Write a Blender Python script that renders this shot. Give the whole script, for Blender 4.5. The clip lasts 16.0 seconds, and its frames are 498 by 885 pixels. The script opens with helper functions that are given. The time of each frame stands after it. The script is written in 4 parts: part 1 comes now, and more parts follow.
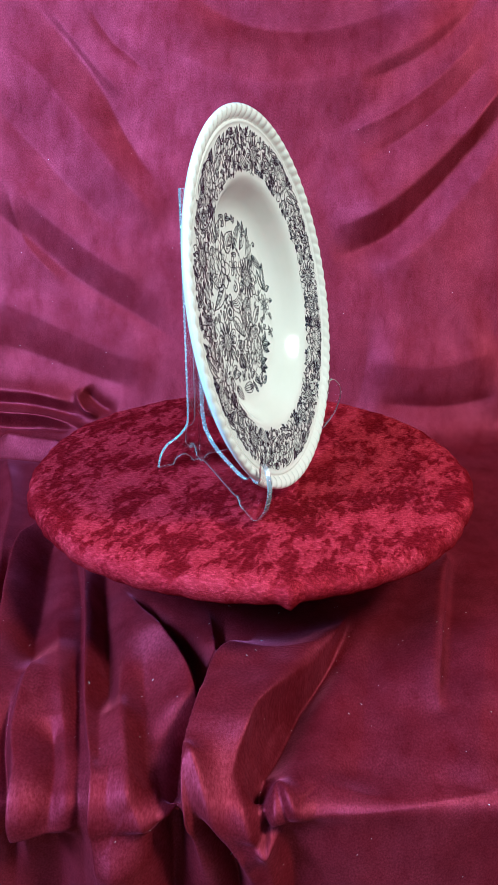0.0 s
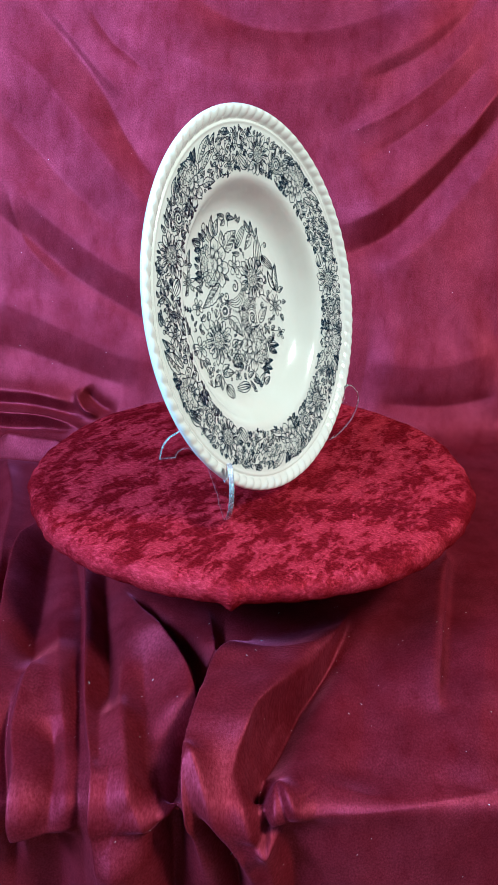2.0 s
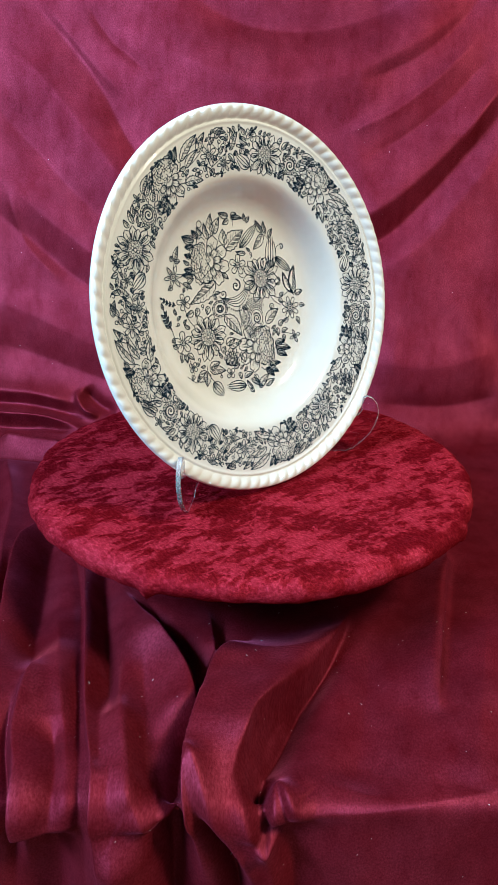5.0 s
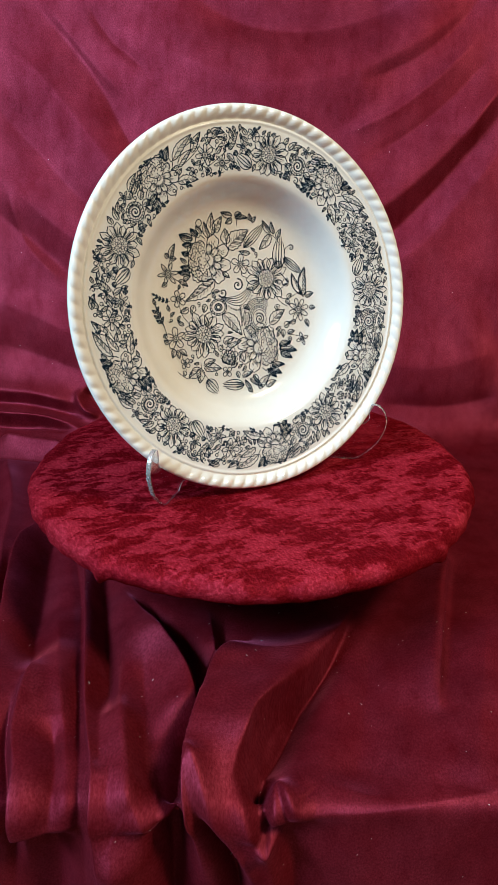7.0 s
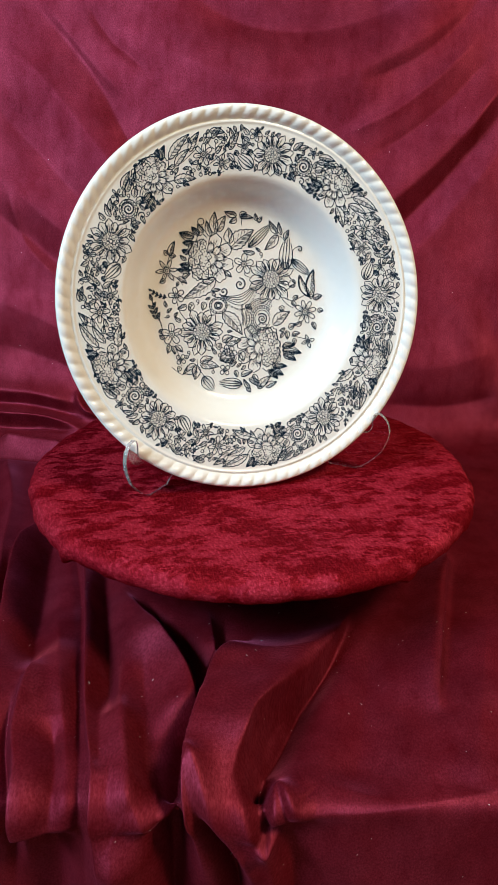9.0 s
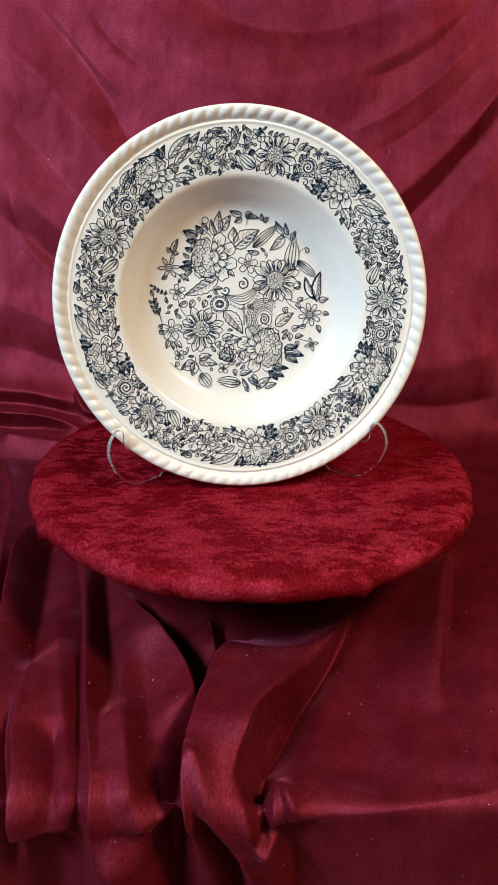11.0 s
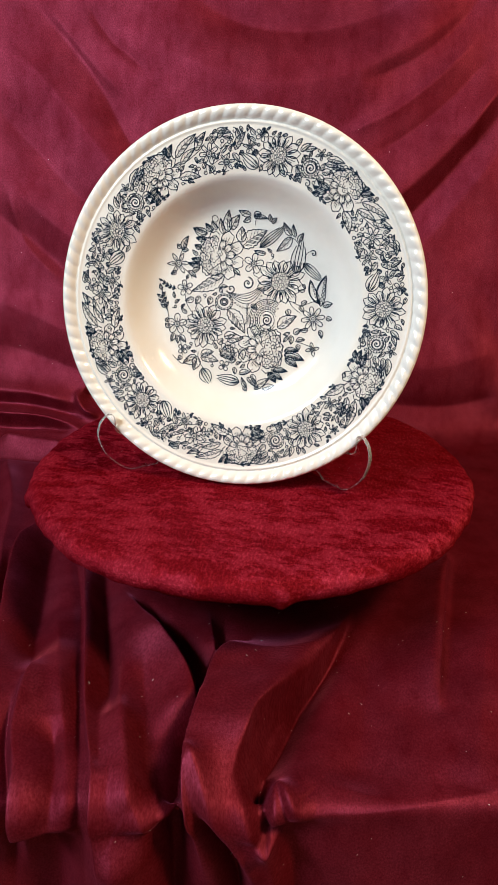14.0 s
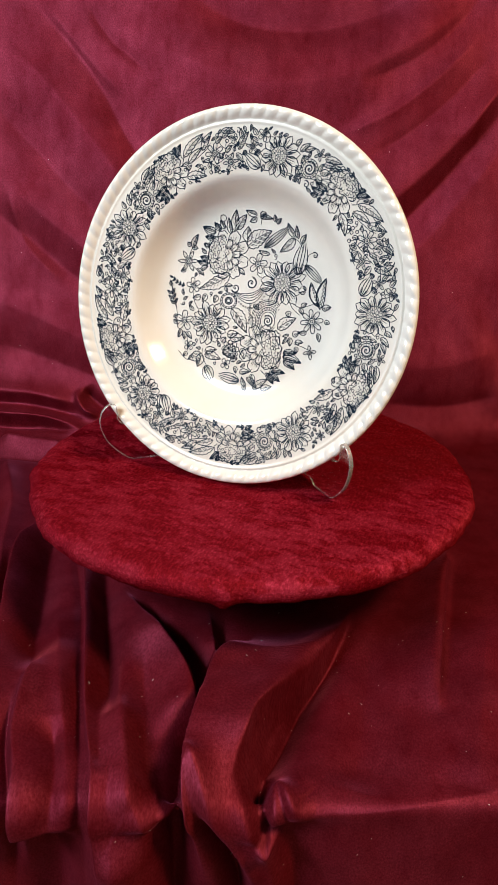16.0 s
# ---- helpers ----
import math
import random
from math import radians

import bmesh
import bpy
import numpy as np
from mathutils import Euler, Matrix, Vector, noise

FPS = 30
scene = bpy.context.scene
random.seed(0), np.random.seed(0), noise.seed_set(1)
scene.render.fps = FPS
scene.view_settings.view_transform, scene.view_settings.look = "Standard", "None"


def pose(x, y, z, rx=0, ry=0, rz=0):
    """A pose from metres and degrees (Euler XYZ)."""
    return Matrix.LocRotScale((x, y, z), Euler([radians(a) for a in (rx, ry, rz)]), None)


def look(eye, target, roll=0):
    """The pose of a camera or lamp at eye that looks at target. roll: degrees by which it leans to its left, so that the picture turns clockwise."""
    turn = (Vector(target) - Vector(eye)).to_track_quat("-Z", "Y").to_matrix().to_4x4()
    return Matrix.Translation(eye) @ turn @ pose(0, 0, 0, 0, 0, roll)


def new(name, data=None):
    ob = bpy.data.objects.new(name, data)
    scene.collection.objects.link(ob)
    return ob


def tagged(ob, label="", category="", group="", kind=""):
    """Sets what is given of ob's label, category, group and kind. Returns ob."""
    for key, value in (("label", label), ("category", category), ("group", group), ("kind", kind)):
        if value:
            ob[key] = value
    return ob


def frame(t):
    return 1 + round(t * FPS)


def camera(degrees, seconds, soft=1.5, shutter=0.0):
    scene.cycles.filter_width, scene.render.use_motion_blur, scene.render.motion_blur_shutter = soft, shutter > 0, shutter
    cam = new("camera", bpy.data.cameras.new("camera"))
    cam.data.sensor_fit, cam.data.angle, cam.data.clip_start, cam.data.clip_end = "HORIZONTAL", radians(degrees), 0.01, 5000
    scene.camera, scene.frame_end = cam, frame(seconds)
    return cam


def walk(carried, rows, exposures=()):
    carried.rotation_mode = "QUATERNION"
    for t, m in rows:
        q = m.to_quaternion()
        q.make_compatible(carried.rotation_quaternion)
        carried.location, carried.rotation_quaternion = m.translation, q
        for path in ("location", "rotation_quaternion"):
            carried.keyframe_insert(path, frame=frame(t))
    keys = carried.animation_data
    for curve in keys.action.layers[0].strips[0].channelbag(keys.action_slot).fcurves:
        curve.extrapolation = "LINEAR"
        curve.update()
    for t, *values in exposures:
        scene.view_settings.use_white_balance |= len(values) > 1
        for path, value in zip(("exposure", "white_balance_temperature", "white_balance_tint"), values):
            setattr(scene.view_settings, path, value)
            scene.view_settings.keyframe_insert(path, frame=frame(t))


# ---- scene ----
SPIN_START, SPIN_RATE = 69.92, -5.872
cam = camera(37.03, 16.0, soft=1.0)
EYE = (-0.002, -0.5105, 0.235)
AIM = pose(*EYE, 90 - 23.19, 0, 0) @ pose(0, 0, 0, 0, 0, 0.71)
EXPOSURES = [(0.0, 1.06, 4000, -14), (2.0, 1.0, 4000, -14), (4.0, 0.87, 4300, -11), (7.0, 0.31, 5450, -4), (9.0, 0.25, 5750, -1), (12.5, 0.14, 6550, 5), (16.0, 0.14, 7250, 10)]
walk(cam, [(0.0, AIM), (16.0, AIM)], EXPOSURES)

# ---- light ----
world = bpy.data.worlds.new("world")
scene.world = world
world.use_nodes = True
sky = world.node_tree.nodes.new("ShaderNodeTexSky")
sky.sky_type, sky.sun_disc = "NISHITA", False
sky.sun_elevation, sky.sun_rotation = radians(35), radians(250)
world.node_tree.links.new(sky.outputs[0], world.node_tree.nodes["Background"].inputs[0])
world.node_tree.nodes["Background"].inputs[1].default_value = 0.1


def area_lamp(name, eye, target, sx, sy, watts, colour):
    data = bpy.data.lights.new(name, "AREA")
    data.shape, data.size, data.size_y, data.energy, data.color = "RECTANGLE", sx, sy, watts, colour
    ob = new(name, data)
    ob.matrix_world = look(eye, target)
    return ob


# daylight standing in the window opening, and the warm ceiling light
area_lamp("window_daylight", (-1.28, -0.95, 1.24), (0, -0.05, 0.1), 0.8, 0.6, 45, (0.74, 0.86, 1.0))
area_lamp("ceiling_lamp_light", (1.05, -0.75, 1.54), (0.9, -0.6, 0), 0.36, 0.36, 31, (1.0, 0.71, 0.45))


# ---- materials ----
def material(name):
    m = bpy.data.materials.new(name)
    m.use_nodes = True
    nt = m.node_tree
    return m, nt, nt.nodes["Principled BSDF"]


def node(nt, kind, **inputs):
    n = nt.nodes.new(kind)
    for k, v in inputs.items():
        n.inputs[k.replace("_", " ")].default_value = v
    return n


def coords(nt, scale=(1, 1, 1), rot=(0, 0, 0)):
    tc = nt.nodes.new("ShaderNodeTexCoord")
    mp = nt.nodes.new("ShaderNodeMapping")
    mp.inputs["Scale"].default_value, mp.inputs["Rotation"].default_value = scale, rot
    nt.links.new(tc.outputs["Object"], mp.inputs["Vector"])
    return mp.outputs["Vector"]


def noise_node(nt, vec, scale, detail=4, rough=0.5):
    n = node(nt, "ShaderNodeTexNoise", Scale=scale, Detail=detail, Roughness=rough)
    nt.links.new(vec, n.inputs["Vector"])
    return n.outputs["Fac"]


def ramp(nt, fac, stops):
    r = nt.nodes.new("ShaderNodeValToRGB")
    els = r.color_ramp.elements
    while len(els) < len(stops):
        els.new(0.5)
    for e, (p, c) in zip(els, stops):
        e.position, e.color = p, (*c, 1)
    nt.links.new(fac, r.inputs["Fac"])
    return r.outputs["Color"]


def bump(nt, height, strength, distance, under=None):
    b = node(nt, "ShaderNodeBump", Strength=strength, Distance=distance)
    nt.links.new(height, b.inputs["Height"])
    if under is not None:
        nt.links.new(under, b.inputs["Normal"])
    return b.outputs["Normal"]


def leaning(nt, way, lean, under=None):
    """The normal, leant along the nap of the pile."""
    geo = nt.nodes.new("ShaderNodeNewGeometry")
    under = under or geo.outputs["Normal"]
    add = nt.nodes.new("ShaderNodeVectorMath")
    add.operation = "MULTIPLY_ADD"
    nt.links.new(way, add.inputs[0])
    add.inputs[1].default_value = (lean, lean, lean)
    nt.links.new(under, add.inputs[2])
    norm = nt.nodes.new("ShaderNodeVectorMath")
    norm.operation = "NORMALIZE"
    nt.links.new(add.outputs[0], norm.inputs[0])
    return norm.outputs[0]


def along_cloth(nt):
    """The way up the cloth, square to its weave."""
    tan = nt.nodes.new("ShaderNodeTangent")
    tan.direction_type, tan.uv_map = "UV_MAP", "weave"
    geo = nt.nodes.new("ShaderNodeNewGeometry")
    cross = nt.nodes.new("ShaderNodeVectorMath")
    cross.operation = "CROSS_PRODUCT"
    nt.links.new(geo.outputs["Normal"], cross.inputs[0])
    nt.links.new(tan.outputs[0], cross.inputs[1])
    return cross.outputs[0]


def across_cloth(nt):
    tan = nt.nodes.new("ShaderNodeTangent")
    tan.direction_type, tan.uv_map = "UV_MAP", "weave"
    return tan.outputs[0]


def turning_nap(nt, x, y):
    turn = nt.nodes.new("ShaderNodeVectorTransform")
    turn.vector_type, turn.convert_from, turn.convert_to = "VECTOR", "OBJECT", "WORLD"
    turn.inputs[0].default_value = (x, y, 0)
    return turn.outputs[0]


def piled(nt, p, gloss, rough, share):
    """Adds the silky lobe of a pile to the dark ground of a cloth."""
    shine = nt.nodes.new("ShaderNodeBsdfGlossy")
    shine.inputs["Color"].default_value = (*gloss, 1)
    nt.links.new(rough, shine.inputs["Roughness"])
    mix = node(nt, "ShaderNodeMixShader")
    mix.inputs[0].default_value = share
    nt.links.new(p.outputs[0], mix.inputs[1])
    nt.links.new(shine.outputs[0], mix.inputs[2])
    nt.links.new(mix.outputs[0], nt.nodes["Material Output"].inputs["Surface"])
    p.inputs["Roughness"].default_value = 0.9
    p.inputs["Specular IOR Level"].default_value = 0.0
    return shine


NAP, NAP_ACROSS = 0.10, 0.10


def times(nt, a, b):
    mix = nt.nodes.new("ShaderNodeMix")
    mix.data_type, mix.blend_type = "RGBA", "MULTIPLY"
    mix.inputs[0].default_value = 1
    nt.links.new(a, mix.inputs[6])
    nt.links.new(b, mix.inputs[7])
    return mix.outputs[2]


def on_weave(nt, scale, turn=0):
    weave = nt.nodes.new("ShaderNodeUVMap")
    weave.uv_map = "weave"
    pile = nt.nodes.new("ShaderNodeMapping")
    pile.inputs["Scale"].default_value = scale
    pile.inputs["Rotation"].default_value = (0, 0, turn)
    nt.links.new(weave.outputs[0], pile.inputs["Vector"])
    return pile.outputs[0]


def velvet_drape():
    m, nt, p = material("wine_velvet")
    v = coords(nt)
    nt.links.new(ramp(nt, noise_node(nt, v, 22, 8, 0.68), [(0.3, (0.076, 0.0009, 0.0018)), (0.7, (0.128, 0.0015, 0.003))]), p.inputs["Base Color"])
    p.inputs["Sheen Weight"].default_value = 0.5
    p.inputs["Sheen Roughness"].default_value = 0.3
    p.inputs["Sheen Tint"].default_value = (0.85, 0.16, 0.34, 1)
    rough = ramp(nt, noise_node(nt, v, 35, 6, 0.6), [(0.3, (0.57, 0.57, 0.57)), (0.7, (0.68, 0.68, 0.68))])
    shine = piled(nt, p, (0.30, 0.055, 0.105), rough, 0.55)
    # pile brushed one way and another: soft drifts, slanting scuffs and the grain of single tufts
    drift = ramp(nt, noise_node(nt, coords(nt, (1, 1, 0.55)), 26, 9, 0.72), [(0.32, (0.143, 0.018, 0.036)), (0.68, (0.305, 0.048, 0.090))])
    scuff = ramp(nt, noise_node(nt, on_weave(nt, (1, 0.4, 1), radians(-38)), 60, 8, 0.72), [(0.34, (0.74, 0.68, 0.70)), (0.46, (0.97, 0.96, 0.96)), (0.7, (1.08, 1.10, 1.10))])
    tuft = ramp(nt, noise_node(nt, on_weave(nt, (1, 0.6, 1)), 1000, 3, 0.7), [(0.34, (0.70, 0.66, 0.66)), (0.66, (1.32, 1.38, 1.38))])
    nt.links.new(times(nt, times(nt, drift, scuff), tuft), shine.inputs["Color"])
    n1 = bump(nt, noise_node(nt, coords(nt, (1, 1, 0.5)), 14, 3, 0.5), 0.12, 0.008, leaning(nt, across_cloth(nt), -NAP_ACROSS, leaning(nt, along_cloth(nt), NAP)))
    n2 = bump(nt, noise_node(nt, on_weave(nt, (1, 0.35, 1), radians(-38)), 45, 6, 0.66), 0.12, 0.002, n1)
    n3 = bump(nt, noise_node(nt, on_weave(nt, (1, 0.6, 1)), 1700, 2, 0.6), 0.4, 0.0005, n2)
    nt.links.new(n3, p.inputs["Normal"])
    nt.links.new(n3, shine.inputs["Normal"])
    return m


def velvet_crushed():
    """Pile pressed flat in patches that lean one way or the other, so that they flash and darken as the disc turns."""
    m, nt, p = material("crushed_red_velvet")
    v = coords(nt, (0.75, 1.15, 1), (0, 0, radians(24)))
    blot = noise_node(nt, v, 30, 10, 0.72)
    flake = noise_node(nt, coords(nt, (0.6, 1.2, 1), (0, 0, radians(24))), 170, 6, 0.75)
    mix = nt.nodes.new("ShaderNodeMath")
    mix.operation = "MULTIPLY_ADD"
    nt.links.new(flake, mix.inputs[0])
    mix.inputs[1].default_value = 0.5
    nt.links.new(blot, mix.inputs[2])
    press = ramp(nt, mix.outputs[0], [(0.725, (0, 0, 0)), (0.765, (1, 1, 1))])
    nt.links.new(ramp(nt, mix.outputs[0], [(0.66, (0.13, 0.001, 0.004)), (0.74, (0.16, 0.002, 0.006)), (0.84, (0.20, 0.004, 0.009))]), p.inputs["Base Color"])
    shine = piled(nt, p, (0.46, 0.055, 0.10), ramp(nt, flake, [(0.3, (0.46, 0.46, 0.46)), (0.7, (0.62, 0.62, 0.62))]), 0.42)
    sheen = ramp(nt, mix.outputs[0], [(0.66, (0.28, 0.018, 0.036)), (0.75, (0.37, 0.028, 0.054)), (0.86, (0.50, 0.050, 0.090))])
    tuft = ramp(nt, noise_node(nt, coords(nt, (1, 0.4, 1), (0, 0, radians(30))), 620, 4, 0.75), [(0.36, (0.60, 0.54, 0.56)), (0.52, (1, 1, 1)), (0.64, (1.7, 2.0, 1.9))])
    nt.links.new(times(nt, sheen, tuft), shine.inputs["Color"])
    way = nt.nodes.new("ShaderNodeMix")
    way.data_type = "VECTOR"
    nt.links.new(press, way.inputs[0])
    nt.links.new(turning_nap(nt, 0.75, 0.30), way.inputs[4])
    nt.links.new(turning_nap(nt, -0.94, -0.34), way.inputs[5])
    n1 = bump(nt, mix.outputs[0], 0.6, 0.004, leaning(nt, way.outputs[1], 0.36))
    n2 = bump(nt, noise_node(nt, coords(nt, (1, 0.5, 1), (0, 0, radians(30))), 900, 3, 0.7), 0.6, 0.001, n1)
    nt.links.new(n2, p.inputs["Normal"])
    nt.links.new(n2, shine.inputs["Normal"])
    return m


def glazed_earthenware():
    m, nt, p = material("cream_glaze")
    v = coords(nt)
    nt.links.new(ramp(nt, noise_node(nt, v, 14, 5, 0.6), [(0.3, (0.77, 0.74, 0.675)), (0.7, (0.82, 0.80, 0.75))]), p.inputs["Base Color"])
    nt.links.new(ramp(nt, noise_node(nt, v, 45, 4), [(0.3, (0.12, 0.12, 0.12)), (0.75, (0.20, 0.20, 0.20))]), p.inputs["Roughness"])
    nt.links.new(bump(nt, noise_node(nt, v, 60, 3), 0.08, 0.001), p.inputs["Normal"])
    return m


def ink():
    m, nt, p = material("blue_black_ink")
    v = coords(nt)
    nt.links.new(ramp(nt, noise_node(nt, v, 260, 4, 0.7), [(0.3, (0.005, 0.013, 0.028)), (0.75, (0.024, 0.050, 0.084))]), p.inputs["Base Color"])
    p.inputs["Roughness"].default_value = 0.2
    return m


def clear_acrylic():
    m, nt, p = material("clear_acrylic")
    p.inputs["Base Color"].default_value = (0.97, 0.98, 1.0, 1)
    p.inputs["Transmission Weight"].default_value = 1
    p.inputs["IOR"].default_value = 1.47
    nt.links.new(ramp(nt, noise_node(nt, coords(nt), 120, 3), [(0.4, (0.01, 0.01, 0.01)), (0.8, (0.06, 0.06, 0.06))]), p.inputs["Roughness"])
    return m


def plain(name, colour, rough, vary=0.12, scale=8):
    m, nt, p = material(name)
    lo, hi = [c * (1 - vary) for c in colour], [min(1, c * (1 + vary)) for c in colour]
    nt.links.new(ramp(nt, noise_node(nt, coords(nt), scale, 5, 0.6), [(0.3, lo), (0.7, hi)]), p.inputs["Base Color"])
    nt.links.new(bump(nt, noise_node(nt, coords(nt), scale * 12, 4), 0.2, 0.002), p.inputs["Normal"])
    p.inputs["Roughness"].default_value = rough
    return m


def acrylic_edge():
    m, nt, p = material("acrylic_edge")
    p.inputs["Base Color"].default_value = (0.93, 0.92, 0.90, 1)
    p.inputs["Transmission Weight"].default_value = 0.75
    p.inputs["IOR"].default_value = 1.47
    nt.links.new(ramp(nt, noise_node(nt, coords(nt), 300, 3), [(0.4, (0.18, 0.18, 0.18)), (0.8, (0.34, 0.34, 0.34))]), p.inputs["Roughness"])
    return m


ACRYLIC_EDGE, FLUFF = acrylic_edge(), plain("fluff", (0.7, 0.66, 0.64), 0.9)
WINE, CRUSHED, GLAZE, INK, ACRYLIC = velvet_drape(), velvet_crushed(), glazed_earthenware(), ink(), clear_acrylic()
PAINT, BOARDS, WOOD, BLACK = plain("wall_paint", (0.16, 0.15, 0.138), 0.8), plain("floor_boards", (0.25, 0.16, 0.09), 0.5), \
    plain("table_wood", (0.22, 0.13, 0.07), 0.5), plain("black_plastic", (0.03, 0.03, 0.03), 0.4)


# ---- mesh helpers ----
def part(name, bm, mat, parent=None, label="", smooth=True):
    me = bpy.data.meshes.new(name)
    bm.to_mesh(me)
    bm.free()
    return finish(name, me, mat, parent, label, smooth)


def raw_part(name, verts, faces, mat, parent=None, label="", smooth=True):
    me = bpy.data.meshes.new(name)
    me.from_pydata([tuple(v) for v in verts], [], faces)
    me.update()
    return finish(name, me, mat, parent, label, smooth)


def finish(name, me, mat, parent, label, smooth):
    me.materials.append(mat)
    me.polygons.foreach_set("use_smooth", [smooth] * len(me.polygons))
    ob = new(name, me)
    if parent:
        ob.parent = parent
    if label:
        ob["label"] = label
    return ob


def box(bm, lo, hi, bevel=0.0):
    made = bmesh.ops.create_cube(bm, size=1)["verts"]
    for v in made:
        v.co = Vector([a + (b - a) * (c + 0.5) for a, b, c in zip(lo, hi, v.co)])
    if bevel:
        edges = list({e for v in made for e in v.link_edges})
        bmesh.ops.bevel(bm, geom=edges, offset=bevel, segments=2, affect="EDGES", profile=0.5)


def box_part(name, lo, hi, mat, parent=None, bevel=0.002, label=""):
    bm = bmesh.new()
    box(bm, lo, hi, bevel)
    return part(name, bm, mat, parent, label, smooth=False)


def structure(ob, label):
    return tagged(ob, label, ob.name.split("_")[0], kind="structure")


def lathe(profile, seg, relief=None):
    """Vertices and faces of a turned form; profile runs (radius, height), relief adds (dr, dh) by radius index and angle."""
    verts, faces, n = [], [], len(profile)
    for k in range(seg):
        a = 2 * math.pi * k / seg
        for i, (r, h) in enumerate(profile):
            dr, dh = relief(i, r, a) if relief else (0, 0)
            verts.append(((r + dr) * math.cos(a), (r + dr) * math.sin(a), h + dh))
    for k in range(seg):
        a, b = k * n, (k + 1) % seg * n
        for i in range(n - 1):
            faces.append((a + i, b + i, b + i + 1, a + i + 1))
    return verts, faces


# ---- room ----
LEFT, RIGHT, BACK, FRONT, FLOOR_Z, CEIL_Z = -1.3, 1.9, 0.62, -2.1, -0.83, 1.6
structure(box_part("floor", (LEFT - 0.1, FRONT - 0.1, FLOOR_Z - 0.1), (RIGHT + 0.1, BACK + 0.1, FLOOR_Z), BOARDS), "brown wooden floor of the room")
structure(box_part("ceiling", (LEFT - 0.1, FRONT - 0.1, CEIL_Z), (RIGHT + 0.1, BACK + 0.1, CEIL_Z + 0.1), PAINT), "plain painted ceiling of the room")
structure(box_part("wall_north", (LEFT, BACK, FLOOR_Z), (RIGHT, BACK + 0.1, CEIL_Z), PAINT), "plain painted wall behind the velvet drape")
structure(box_part("wall_east", (RIGHT, FRONT - 0.1, FLOOR_Z), (RIGHT + 0.1, BACK + 0.1, CEIL_Z), PAINT), "plain painted wall of the room")


def walls_with_windows():
    bm = bmesh.new()
    y0, y1, z0, z1 = -1.38, -0.52, 0.90, 1.56
    for lo, hi in (((FRONT - 0.1, FLOOR_Z), (y0, CEIL_Z)), ((y1, FLOOR_Z), (BACK + 0.1, CEIL_Z)), ((y0, FLOOR_Z), (y1, z0)), ((y0, z1), (y1, CEIL_Z))):
        box(bm, (LEFT - 0.1, lo[0], lo[1]), (LEFT, hi[0], hi[1]))
    structure(part("wall_west", bm, PAINT, smooth=False), "plain painted wall with a window opening")
    structure(box_part("wall_south", (LEFT, FRONT - 0.1, FLOOR_Z), (RIGHT, FRONT, CEIL_Z), PAINT), "plain painted wall of the room")


walls_with_windows()


def display_table():
    root = tagged(new("table"), "brown wooden table under the velvet drape", "table")
    box_part("tabletop", (-0.75, -0.2, -0.150), (0.75, 0.2, -0.120), WOOD, root)
    for x in (-0.7, 0.66):
        for y in (-0.17, 0.15):
            box_part("leg", (x, y, FLOOR_Z), (x + 0.04, y + 0.04, -0.150), WOOD, root)


display_table()


def ceiling_light():
    root = tagged(new("ceiling_light"), "square warm white ceiling light", "ceiling light")
    root.location = (1.05, -0.75, CEIL_Z)
    box_part("frame", (-0.26, -0.26, -0.03), (0.26, 0.26, 0), PAINT, root)


ceiling_light()


# ---- the drape ----
# One velvet sheet: up behind the disc, over the table, down its front edge.
# A fold is (height, reach to one side, reach to the other, way along the sheet in metres across and along).
SWAGS_A = [
    (-0.0104, 0.02, 0.03, ((-0.086, 0.457), (-0.041, 0.427), (0.009, 0.413), (0.065, 0.414), (0.126, 0.431), (0.153, 0.454))),
    (0.0094, 0.04, 0.045, ((-0.142, 0.426), (-0.07, 0.38), (0.01, 0.36), (0.095, 0.371), (0.172, 0.409), (0.214, 0.45))),
    (-0.0067, 0.012, 0.02, ((-0.231, 0.44), (-0.193, 0.399), (-0.161, 0.358), (-0.128, 0.304), (-0.088, 0.255))),
    (0.0067, 0.024, 0.02, ((-0.272, 0.403), (-0.223, 0.367), (-0.174, 0.315), (-0.123, 0.255), (-0.088, 0.221))),
    (-0.0048, 0.014, 0.022, ((-0.275, 0.346), (-0.226, 0.298), (-0.176, 0.248), (-0.129, 0.209))),
    (0.0057, 0.022, 0.022, ((-0.279, 0.286), (-0.223, 0.237), (-0.165, 0.192), (-0.112, 0.157))),
    (-0.0057, 0.012, 0.02, ((-0.281, 0.247), (-0.23, 0.205), (-0.184, 0.165), (-0.125, 0.128), (-0.077, 0.098))),
]
SWAGS_B = [
    (0.0043, 0.03, 0.022, ((-0.293, 0.149), (-0.234, 0.126), (-0.162, 0.091), (-0.101, 0.074))),
    (-0.0056, 0.018, 0.022, ((-0.295, 0.102), (-0.235, 0.084), (-0.181, 0.064), (-0.126, 0.049))),
    (0.0111, 0.045, 0.014, ((0.253, 0.378), (0.218, 0.322), (0.18, 0.278), (0.135, 0.241), (0.083, 0.218))),
    (-0.0091, 0.012, 0.015, ((0.261, 0.355), (0.219, 0.295), (0.184, 0.252), (0.142, 0.213), (0.084, 0.19))),
    (0.0057, 0.016, 0.03, ((0.264, 0.314), (0.222, 0.256), (0.184, 0.21), (0.127, 0.172))),
    (-0.0048, 0.01, 0.014, ((0.225, 0.45), (0.194, 0.414), (0.151, 0.382), (0.101, 0.361))),
    (0.0038, 0.008, 0.01, ((0.223, 0.409), (0.18, 0.367), (0.137, 0.334), (0.086, 0.312))),
]
